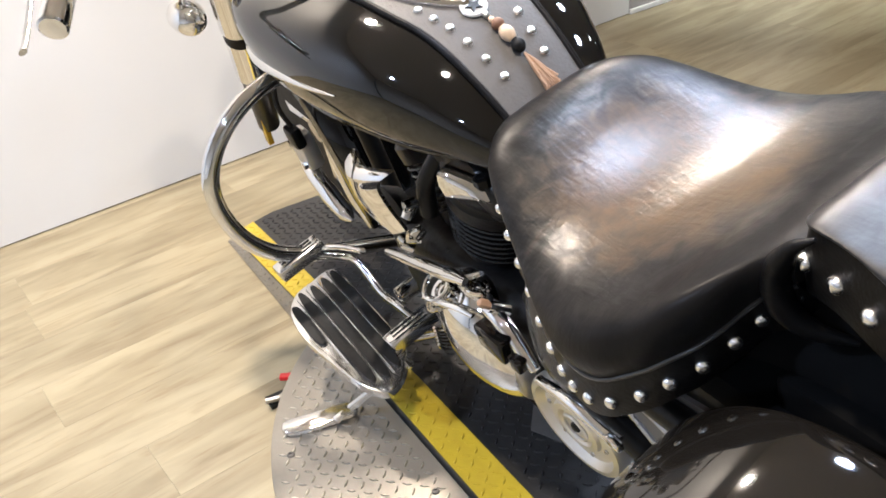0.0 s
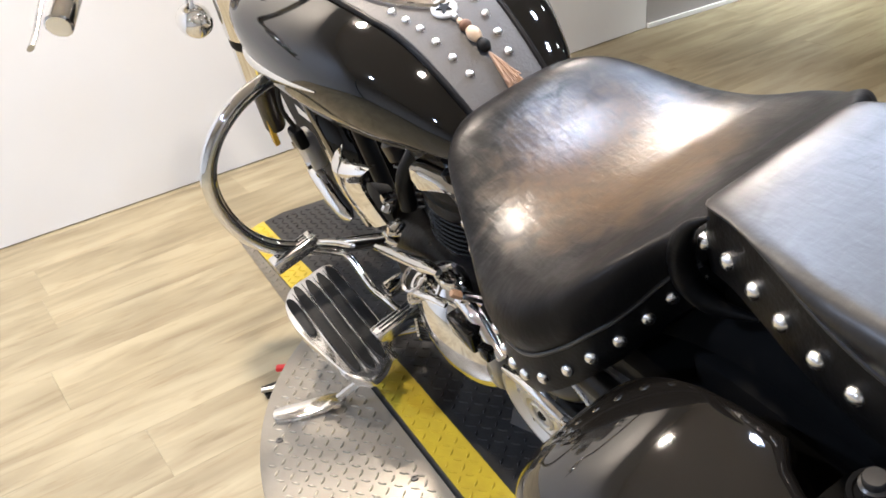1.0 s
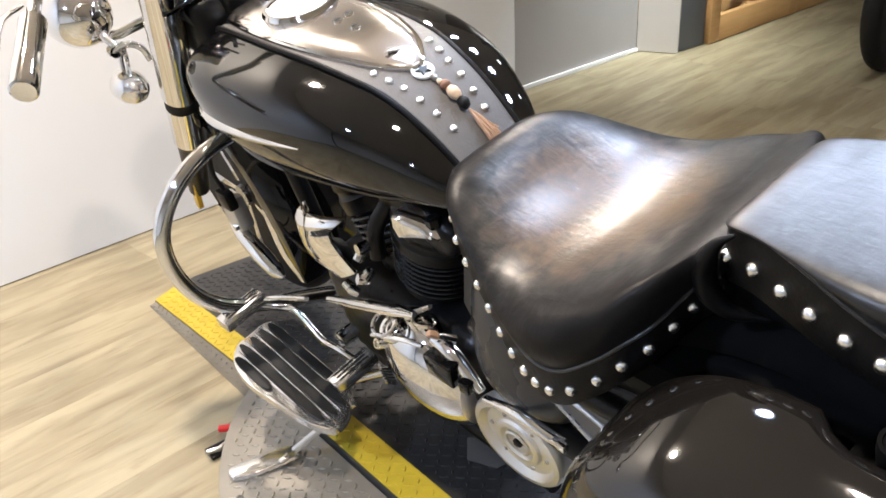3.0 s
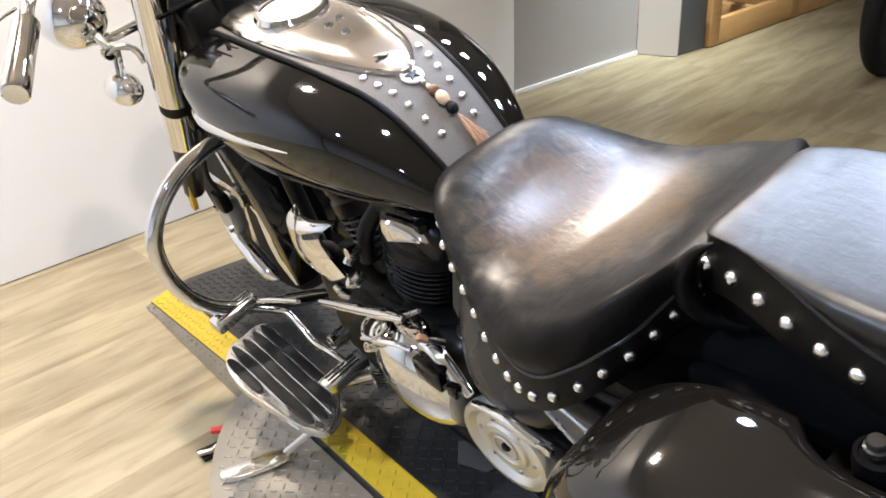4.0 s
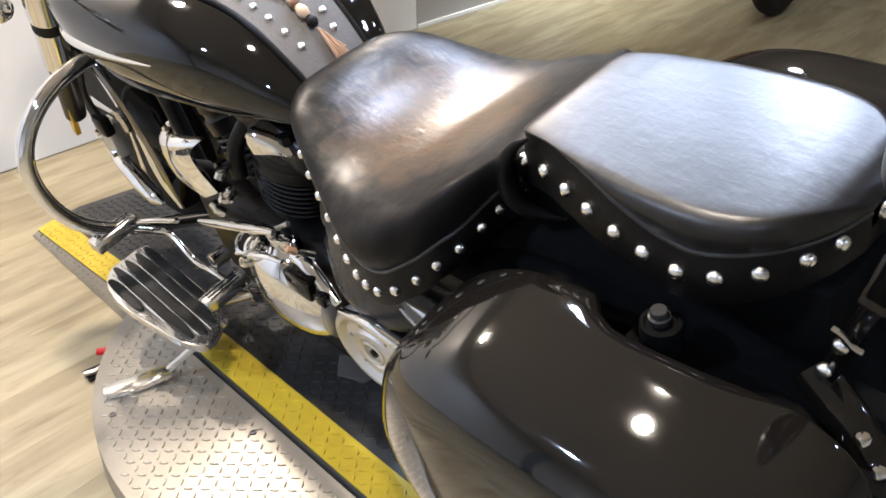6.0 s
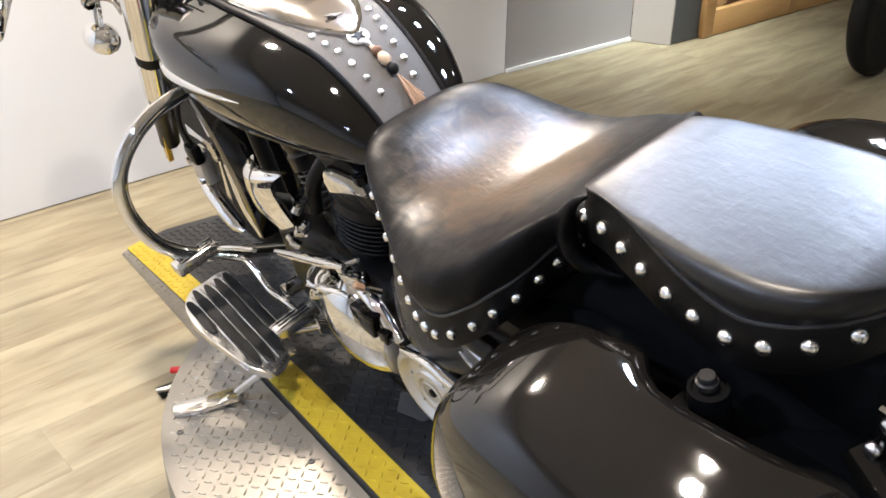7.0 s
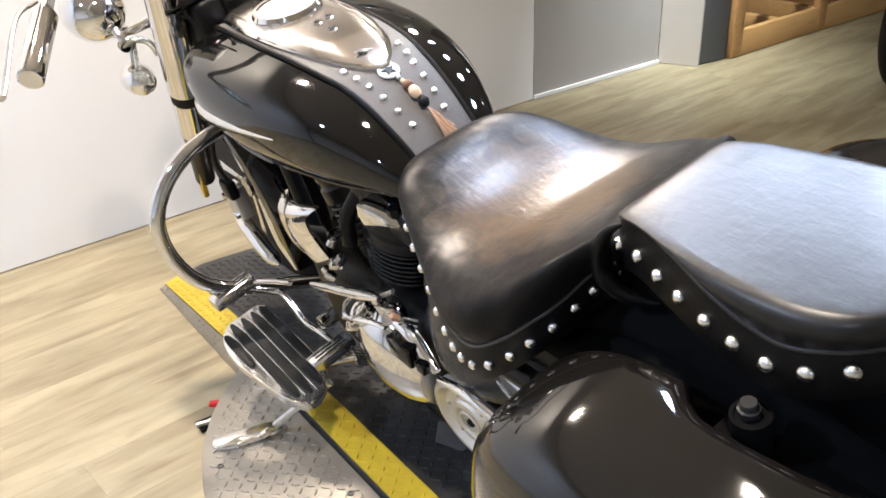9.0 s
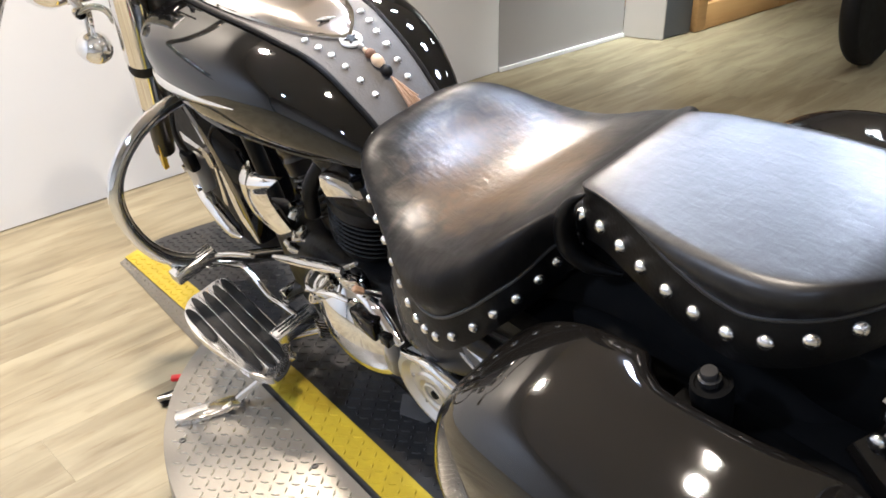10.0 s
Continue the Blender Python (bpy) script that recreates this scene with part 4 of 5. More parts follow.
def front_end():
    ax, az = 1.36, 0.300
    fw = wheel(bike, ax, 0.312, 0.046)
    fw.location = (0, -0.014, az - 0.312)
    for k in range(5):
        a = radians(216 + 72 * k)
        d = Vector((math.cos(a), 0, math.sin(a)))
        q = Vector((-d.z, 0, d.x))
        for s in (1, -1):
            b = bmesh.new()
            loft(b, [[Vector((ax, 0.026 * s, 0.312)) + d * u + q * (w * c) + Vector((0, h * s, 0)) for c, h in ((-1, 0.0), (-0.5, 0.012), (0.5, 0.012), (1, 0.0), (0, -0.004))]
                     for u, w in ((0.04, 0.014), (0.10, 0.018), (0.16, 0.024), (0.200, 0.030))])
            part("spoke", b, M_CHROME, fw, "polished cast spoke")
    # deep fender with side skirts
    bm, trims = bmesh.new(), {1: [], -1: []}
    rings = []
    for k in range(45):
        deg = 95 + 98 * k / 44
        a = radians(deg)
        o = Vector((math.cos(a), 0, math.sin(a)))
        hub = Vector((ax, 0, az))
        low = smooth([(28, 0.365), (40, 0.335), (60, 0.332), (140, 0.330), (160, 0.315), (178, 0.312), (186, 0.325), (193, 0.365)], deg)
        top = 0.382
        half = [(0.099, low), (0.101, low + (top - low) * 0.35), (0.098, top - (top - low) * 0.35), (0.078, top - (top - low) * 0.12), (0.04, top), (0.0, top + 0.003)]
        outer = [hub + o * r + Vector((0, y, 0)) for y, r in half] + [hub + o * r + Vector((0, -y, 0)) for y, r in half[-2::-1]]
        inner = [hub + o * (r - (0.004 if y < 0.09 else 0.0)) + Vector((0, max(0.0, y - 0.004) * sg, 0)) for sg, seq in ((-1, half), (1, half[-2::-1])) for y, r in seq]
        rings.append(outer + inner)
        for s in (1, -1):
            if deg > 158:
                trims[s].append(hub + o * (low + 0.002) + Vector((0, 0.1005 * s, 0)))
    loft(bm, rings)
    fen = part("front_fender", bm, M_PAINT, bike, "glossy black front fender with chrome tips")
    for s in (1, -1):
        part("fender_trim", tube(trims[s], [0.003, 0.008, 0.012, 0.012, 0.005], 10, squash=0.5), M_CHROME, fen)
        blade = curve([(1.300, 0.104 * s, 0.285), (1.250, 0.108 * s, 0.262), (1.180, 0.110 * s, 0.230), (1.125, 0.110 * s, 0.205), (1.100, 0.108 * s, 0.194)], 4)
        part("fender_stay", tube(blade, [0.012, 0.021, 0.024, 0.020, 0.006], 16, squash=0.75), M_CHROME, fen, "polished fender stay")
    for s in (1, -1):
        top, mid = Vector((1.005, 0.13 * s, 0.944)), Vector((1.158, 0.13 * s, 0.697))
        d = (mid - top).normalized()
        leg = part("fork_leg", tube([top - d * 0.05, top, mid - d * 0.012], 0.039, 24), M_CHROME, bike)
        part("fork_seal", tube([mid - d * 0.012, mid + d * 0.024], 0.036, 20), M_RUBBER, leg)
        part("fork_slider", tube([mid + d * 0.024, mid + d * 0.15], 0.036, 20), M_CHROME, leg)
        part("fork_boot", tube([mid + d * 0.15, mid + d * 0.17, mid + d * 0.36], [0.036, 0.030, 0.026], 20), M_ENGINE, leg)
        part("reflector", box((0.020, 0.014, 0.118), (1.338, 0.145 * s, 0.388), 0.002, m=Matrix.Rotation(-0.5, 4, "Y")), M_AMBER, leg, "amber plastic reflector")
        cal = part("brake_caliper", box((0.075, 0.045, 0.10), (1.262, 0.095 * s, 0.330), 0.014), M_CAST, leg, "grey cast brake caliper")
        part("caliper_cover", box((0.055, 0.03, 0.055), (1.235, 0.112 * s, 0.385), 0.010), M_ENGINE, cal)
        for dx, dz in ((-0.02, -0.03), (0.02, 0.02)):
            part("caliper_bolt", lathe([(0.0, -0.004), (0.010, -0.004), (0.010, 0.006), (0.0, 0.007)], 6, "y", Matrix.Translation((1.262 + dx, 0.119 * s, 0.330 + dz))), M_CHROME, cal)
        part("brake_hose", tube(curve([(1.235, 0.11 * s, 0.41), (1.22, 0.12 * s, 0.48), (1.20, 0.10 * s, 0.56), (1.12, 0.06 * s, 0.70)], 5), 0.006, 8), M_RUBBER, cal)
    # handlebar with grips
    for s in (1, -1):
        end = Vector((0.865, 0.446 * s, 0.946))
        g1 = Vector((1.03, 0.345 * s, 1.000))
        d = (g1 - end).normalized()
        bar = part("handlebar", tube(curve([g1, g1 + d * 0.08, (1.10, 0.22 * s, 1.10), (1.06, 0.10 * s, 1.12), (1.04, 0.0, 1.10)], 6), 0.0125, 12), M_CHROME, bike)
        part("grip", tube([end, end + d * 0.003, end + d * 0.008, end + d * 0.10, end + d * 0.19], [0.020, 0.0235, 0.024, 0.024, 0.024], 24), M_CHROME, bar, "smooth chrome handgrip")
        lv = curve([g1 + d * 0.05 + Vector((0.02, 0.02 * s, 0)), g1 + Vector((0.045, 0.05 * s, 0.0)), end + Vector((0.06, 0.035 * s, -0.005)), end + Vector((0.02, 0.055 * s, -0.015))], 6)
        part("lever", tube(lv, [0.008, 0.008, 0.007, 0.008, 0.009], 10, squash=0.55), M_SATIN, bar)
    # lamps
    for s in (1, -1):
        c = Vector((1.205, 0.203 * s, 0.748))
        prof = [(0.0, 0.045), (0.018, 0.040), (0.030, 0.025), (0.036, 0.0), (0.036, -0.03), (0.030, -0.04), (0.0, -0.042)]
        sig = part("turn_signal", lathe([(r2, -h) for r2, h in prof], 24, "x", Matrix.Translation(c)), M_CHROME, bike, "round chrome turn signal")
        for dx in (-0.012, 0.020):
            part("stem", tube(curve([c + Vector((dx, -0.004 * s, 0.026)), c + Vector((dx + 0.004, -0.016 * s, 0.062)), c + Vector((0.02, -0.030 * s, 0.085))], 4), 0.0055, 8), M_CHROME, sig)
        part("clamp", lathe([(0.0, -0.013), (0.012, -0.013), (0.014, 0.0), (0.012, 0.013), (0.0, 0.013)], 14, "x", Matrix.Translation(c + Vector((0.004, -0.002 * s, 0.082)))), M_CHROME, sig)
        part("bracket", tube(curve([c + Vector((0.0, 0.010 * s, 0.083)), c + Vector((-0.01, -0.028 * s, 0.088)), c + Vector((-0.015, -0.052 * s, 0.070)), c + Vector((-0.02, -0.058 * s, 0.040))], 5), 0.0075, 10), M_CHROME, sig)
        part("stay", tube([c + Vector((0.005, -0.010 * s, 0.085)), c + Vector((0.03, 0.000, 0.130)), c + Vector((0.07, 0.008 * s, 0.165))], 0.010, 10), M_CHROME, sig)
        part("flag", tube(curve([c + Vector((-0.03, -0.052 * s, 0.055)), c + Vector((-0.035, -0.064 * s, 0.030)), c + Vector((-0.04, -0.070 * s, -0.012))], 4), [0.006, 0.013, 0.009], 10, squash=0.5), M_CHROME, sig)
        part("plug", tube([c + Vector((-0.04, -0.068 * s, -0.008)), c + Vector((-0.042, -0.070 * s, -0.022))], 0.007, 10), M_RUBBER, sig)
        c2 = Vector((1.295, 0.212 * s, 0.905))
        big = [(0.0, 0.085), (0.030, 0.078), (0.055, 0.055), (0.068, 0.02), (0.070, -0.02), (0.066, -0.03), (0.0, -0.032)]
        pl = part("passing_lamp", lathe([(r2, -h) for r2, h in big], 28, "x", Matrix.Translation(c2)), M_CHROME, bike, "round chrome passing lamp")
        part("lamp_bar", tube([(1.30, 0.0, 0.83), (1.30, 0.15 * s, 0.83), (1.32, 0.225 * s, 0.845)], 0.012, 10), M_CHROME, pl)
    head = [(0.0, 0.15), (0.05, 0.14), (0.085, 0.09), (0.095, 0.03), (0.098, -0.02), (0.09, -0.03), (0.0, -0.032)]
    part("headlight", lathe([(r2, -h) for r2, h in head], 32, "x", Matrix.Translation((1.33, 0, 0.93))), M_CHROME, bike)
    part("steering_head", tube([(1.10, 0, 0.60), (0.99, 0, 0.86), (0.96, 0, 0.95)], 0.035, 16), M_ENGINE, bike)
    part("fork_clamp", box((0.10, 0.30, 0.04), (1.02, 0, 0.915), 0.01, m=Matrix.Rotation(0.5, 4, "Y")), M_PAINT, bike)
    rnd = random.Random(9)
    for k in range(7):
        y = rnd.uniform(-0.05, 0.10)
        a, b, c = (Vector((rnd.uniform(-0.02, 0.03), rnd.uniform(-0.04, 0.04), rnd.uniform(-0.03, 0.03))) for i in range(3))
        part("cable", tube(curve([(0.985, y * 0.6, 0.80), Vector((1.0, y, 0.87)) + a, Vector((1.02, y + 0.03, 0.93)) + b, Vector((1.07, y, 1.02)) + c], 6), rnd.uniform(0.004, 0.008), 8), M_RUBBER, bike)
    part("headlight_nacelle", box((0.12, 0.20, 0.13), (1.03, 0.0, 0.86), 0.03, segments=3), M_ENGINE, bike)


front_end()


def engine():
    case = part("crankcase", box((0.50, 0.27, 0.26), (0.53, 0.0, 0.30), 0.05, segments=4), M_ENGINE, bike, "black engine crankcase")
    part("oil_sump", box((0.40, 0.20, 0.10), (0.50, 0.0, 0.16), 0.03), M_ENGINE, case)
    for nm, base, top in (("rear", (0.484, 0.026, 0.430), (0.386, 0.026, 0.690)), ("front", (0.58, 0.0, 0.42), (0.685, 0.0, 0.68))):
        a, b = Vector(base), Vector(top)
        d = (b - a).normalized()
        q = d.to_track_quat("Z", "Y").to_matrix().to_4x4()
        cyl = part("cylinder", lathe([(0.06, 0.0), (0.078, 0.012), (0.078, 0.135), (0.091, 0.140), (0.092, 0.170), (0.087, 0.176), (0.087, 0.184), (0.091, 0.190), (0.089, 0.225), (0.078, 0.24), (0.0, 0.24)], 36, m=Matrix.Translation(a) @ q), M_ENGINE, bike, "black finned engine cylinder")
        fin = None
        for k in range(7):
            p = a + d * (0.048 + 0.0135 * k)
            r = 0.090 - 0.0005 * k
            if fin is None:
                fin = part("fin", lathe([(0.055, -0.003), (r - 0.002, -0.0025), (r, 0.0), (r - 0.002, 0.0025), (0.055, 0.003)], 36), M_FIN, cyl)
                fin.matrix_basis = Matrix.Translation(p) @ q
            else:
                share("fin", fin, Matrix.Translation(p) @ q, cyl)
        part("cylinder_head", box((0.16, 0.21, 0.07), m=Matrix.Translation(a + d * 0.235) @ q, bevel=0.02, segments=3), M_ENGINE, cyl)
    # chrome rocker piece on the rear head
    b2 = bmesh.new()
    rows = []
    for k in range(13):
        u = k / 12
        x = 0.392 - 0.104 * u
        top, low, out = 0.676 - 0.058 * u**1.5, 0.630 - 0.012 * u + 0.010 * math.sin(math.pi * u), 0.140 - 0.050 * u**1.3
        rows.append([(x, 0.078, top + 0.004), (x, out - 0.012, top), (x, out - 0.003, top - 0.006), (x, out, (top + low) / 2), (x, out - 0.004, low), (x, 0.078, low)])
    loft(b2, rows)
    part("rocker_cover", b2, M_CHROME, bike, "chrome rocker cover corner")
    part("head_bolt", lathe([(0.013, 0.0), (0.013, 0.012), (0.008, 0.014), (0.0, 0.012)], 6, m=Matrix.Translation((0.335, 0.100, 0.655))), M_ENGINE, bike)
    # chrome shield beside the front cylinder
    b3 = bmesh.new()
    fore = curve([(0.667, 0, 0.612), (0.692, 0, 0.548), (0.690, 0, 0.492), (0.606, 0, 0.478)], 8)
    aft = curve([(0.526, 0, 0.626), (0.574, 0, 0.582), (0.566, 0, 0.546), (0.530, 0, 0.514)], 8)
    rows = []
    for k, (p, q) in enumerate(zip(fore, aft)):
        u = k / (len(fore) - 1)
        roll = 0.022 * max(0.0, 1 - u / 0.12) ** 2
        row = []
        for j in range(13):
            v = j / 12
            o = p.lerp(q, v)
            row.append(Vector((o.x, 0.166 - roll + (0.030 - 0.014 * u) * math.sin(math.pi * (0.12 + 0.80 * v)), o.z)))
        rows.append(row + [r + Vector((0, -0.006, 0)) for r in reversed(row)])
    loft(b3, rows)
    part("side_shield", b3, M_CHROME, bike, "curved chrome side shield")
    # left gear cover
    b4 = bmesh.new()
    rings = []
    for k in range(25):
        u = k / 24
        x = 0.525 - 0.208 * u
        s = max(0.05, math.sin(math.pi * (0.10 + 0.80 * u))) ** 0.5
        cz = 0.350 - 0.050 * u
        rings.append([(x, 0.125 + 0.080 * s * max(-0.6, math.cos(a)), cz + 0.100 * s * math.sin(a) * (0.9 + 0.25 * u)) for a in [2 * math.pi * j / 28 for j in range(28)]])
    loft(b4, rings)
    part("gear_cover", b4, M_CHROME, bike, "egg-shaped polished chrome gear cover")
    for x, y, z, r, h, q in ((0.470, 0.172, 0.418, 0.026, 0.02, -32), (0.398, 0.146, 0.446, 0.012, 0.03, -20), (0.345, 0.150, 0.446, 0.010, 0.03, -45), (0.430, 0.150, 0.448, 0.009, 0.03, -10), (0.505, 0.188, 0.372, 0.012, 0.02, -60)):
        part("cover_boss", lathe([(r, -h), (r, 0.0), (r * 0.8, 0.006), (r * 0.5, 0.006), (r * 0.45, 0.002), (0.0, 0.002)], 18, m=Matrix.Translation((x, y, z)) @ pose(0, 0, 0, q, 12, 0)), M_CHROME, bike)
    ring = [(0.470 + 0.026 * math.cos(a), 0.178 + 0.022 * math.sin(a), 0.434 - 0.010 * math.sin(a)) for a in [2 * math.pi * k / 24 for k in range(24)]]
    part("clutch_clamp", tube(ring, 0.0042, 8, closed=True), M_CHROME, bike)
    part("clutch_arm", tube(curve([(0.500, 0.196, 0.404), (0.450, 0.192, 0.424), (0.400, 0.182, 0.434), (0.364, 0.176, 0.436)], 5), [0.005, 0.0065, 0.0065, 0.005], 10, squash=0.6), M_CHROME, bike)
    part("copper_bolt", lathe([(0.0, -0.010), (0.0075, -0.010), (0.0075, 0.006), (0.005, 0.009), (0.0, 0.009)], 6, m=Matrix.Translation((0.352, 0.158, 0.456)) @ pose(0, 0, 0, -40, 0, 0)), M_TASSEL, bike, "dull copper bolt head")
    curl = [(0.392 + 0.020 * math.cos(a), 0.142 + 0.016 * math.sin(a), 0.452 + 0.004 * math.sin(a)) for a in [0.3 + 4.6 * k / 16 for k in range(17)]]
    part("cable_end", tube(curl, 0.0042, 8), M_CHROME, bike)
    part("clutch_cable", tube(curve([(0.36, 0.14, 0.50), (0.40, 0.150, 0.475), (0.44, 0.160, 0.458), (0.468, 0.168, 0.448)], 6), 0.0045, 8), M_SATIN, bike)
    part("cover_rail", tube(curve([(0.362, 0.150, 0.436), (0.318, 0.152, 0.428), (0.278, 0.155, 0.402), (0.246, 0.160, 0.388)], 5), [0.012, 0.014, 0.012, 0.008], 12, squash=0.6), M_CHROME, bike)
    # pulley cover
    pm = Matrix.Translation((0.211, 0.144, 0.270)) @ pose(0, 0, 0, 0, 0, 4)
    pc = part("pulley_cover", lathe([(0.0, -0.03), (0.091, -0.03), (0.096, -0.012), (0.096, 0.0), (0.092, 0.006), (0.082, 0.007), (0.076, 0.001), (0.072, -0.004), (0.050, -0.002), (0.046, 0.003), (0.036, 0.004), (0.030, -0.002), (0.0, -0.003)], 56, "y", pm), M_PULLEY, bike, "round dished pale alloy pulley cover")
    for k in range(6):
        a = 2 * math.pi * k / 6 + 0.3
        part("cover_screw", lathe([(0.0, -0.002), (0.0042, -0.002), (0.0042, 0.002), (0.0025, 0.003), (0.0, 0.003)], 6, "y", pm @ Matrix.Translation((0.060 * math.sin(a), -0.002, 0.060 * math.cos(a)))), M_SATIN, pc)
    part("hub_ring", tube([pm @ Vector((0.024 * math.sin(a), 0.003, 0.024 * math.cos(a))) for a in [2 * math.pi * k / 28 for k in range(28)]], 0.003, 8, closed=True), M_PULLEY, pc)
    part("cover_cap", lathe([(0.009, -0.004), (0.009, 0.004), (0.006, 0.006), (0.0, 0.006)], 6, "y", pm), M_ENGINE, pc)
    part("belt_guard", tube(curve([(0.235, 0.165, 0.382), (0.154, 0.166, 0.403), (0.088, 0.165, 0.400), (0.060, 0.162, 0.398)], 6), [0.007, 0.010, 0.010, 0.009], 10, squash=0.7), M_CHROME, bike)
    part("guard_bolt", box((0.026, 0.012, 0.016), (0.062, 0.168, 0.400), 0.003), M_CHROME, bike)
    # fittings on the gear cover
    part("cover_slot", box((0.070, 0.030, 0.046), (0.328, 0.170, 0.402), 0.006), M_PAINT, bike)
    part("cover_slot", box((0.024, 0.020, 0.024), (0.272, 0.170, 0.392), 0.004), M_PAINT, bike)
    for k in range(6):
        part("cover_rib", tube(curve([(0.532 - 0.008 * k, 0.176 + 0.003 * k, 0.275), (0.530 - 0.008 * k, 0.192 + 0.003 * k, 0.292), (0.525 - 0.008 * k, 0.196 + 0.003 * k, 0.31)], 3), 0.0028, 6), M_CHROME, bike)
    # side cover
    b5 = bmesh.new()
    rings = []
    for k in range(29):
        u = k / 28
        x = 0.318 - 0.245 * u
        zt = 0.60 - 0.02 * u
        zb = smooth([(0.0, 0.50), (0.08, 0.445), (0.25, 0.425), (0.6, 0.392), (0.9, 0.372), (1.0, 0.40)], u)
        e = max(0.2, math.sin(math.pi * (0.04 + 0.86 * u))) ** 0.4
        rings.append([(x, 0.07, zt), (x, 0.100 * e, zt - 0.005)] + [(x, (0.112 + 0.052 * math.sin(1.57 * v) ** 0.8) * e, zt - 0.03 - (zt - zb - 0.05) * v) for v in (0.1, 0.3, 0.5, 0.7, 0.85, 1.0)] + [(x, 0.155 * e, zb + 0.005), (x, 0.10, zb)])
    loft(b5, rings)
    part("side_cover", b5, M_COVER, bike, "smooth dark grey side cover under the seat", sharp=50)
    # ribbed plate behind the side cover
    b6 = bmesh.new()
    o = [(0.125, 0.440), (0.035, 0.372), (-0.12, 0.45), (-0.12, 0.56), (0.08, 0.52)]
    loft(b6, [[(x, y, z) for x, z in o] for y in (0.110, 0.126)])
    rp = part("ribbed_plate", b6, M_ZINC, bike, "dull grey ribbed plate under the seat", sharp=30)
    for a, c in (((0.105, 0.434), (0.030, 0.383)), ((0.076, 0.462), (-0.012, 0.437))):
        part("rib", tube([(a[0], 0.127, a[1]), (c[0], 0.127, c[1])], 0.0045, 8), M_SATIN, rp)
    part("frame_tube", tube(curve([(0.30, 0.10, 0.46), (0.12, 0.13, 0.50), (-0.10, 0.14, 0.53), (-0.3, 0.12, 0.56)], 6), 0.018, 12), M_ENGINE, bike)
    part("frame_backbone", tube([(0.95, 0, 0.74), (0.6, 0, 0.70), (0.25, 0, 0.62), (-0.1, 0, 0.60), (-0.5, 0, 0.70)], 0.05, 12), M_ENGINE, bike)
    for s in (1, -1):
        part("down_tube", tube(curve([(1.00, 0.03 * s, 0.72), (0.92, 0.045 * s, 0.45), (0.86, 0.06 * s, 0.20), (0.72, 0.09 * s, 0.12), (0.2, 0.10 * s, 0.12)], 6), 0.019, 12), M_ENGINE, bike)
    part("battery_box", box((0.34, 0.24, 0.20), (0.06, 0.0, 0.48), 0.02), M_ENGINE, bike)
    part("swing_arm", tube([(0.15, 0.12, 0.34), (-0.29, 0.12, 0.32)], 0.025, 12), M_ENGINE, bike)
    air = part("air_duct", tube(curve([(0.46, 0.08, 0.66), (0.49, 0.12, 0.60), (0.50, 0.13, 0.54)], 5), 0.015, 14), M_ENGINE, bike)
    for k, (x, y, z) in enumerate(((0.505, 0.158, 0.56), (0.50, 0.160, 0.52), (0.485, 0.158, 0.585), (0.515, 0.165, 0.505), (0.60, 0.155, 0.43), (0.625, 0.15, 0.425))):
        part("fitting", lathe([(0.0, -0.012), (0.010, -0.012), (0.011, 0.0), (0.009, 0.010), (0.0, 0.011)], 10, m=Matrix.Translation((x, y, z)) @ pose(0, 0, 0, 50 + 25 * k, 10 * k, 0)), M_CHROME, air)
    part("horn", lathe([(0.0, -0.03), (0.03, -0.03), (0.045, -0.01), (0.05, 0.0), (0.02, 0.012), (0.0, 0.012)], 24, "y", Matrix.Translation((0.72, 0.12, 0.43))), M_RUBBER, bike)


engine()


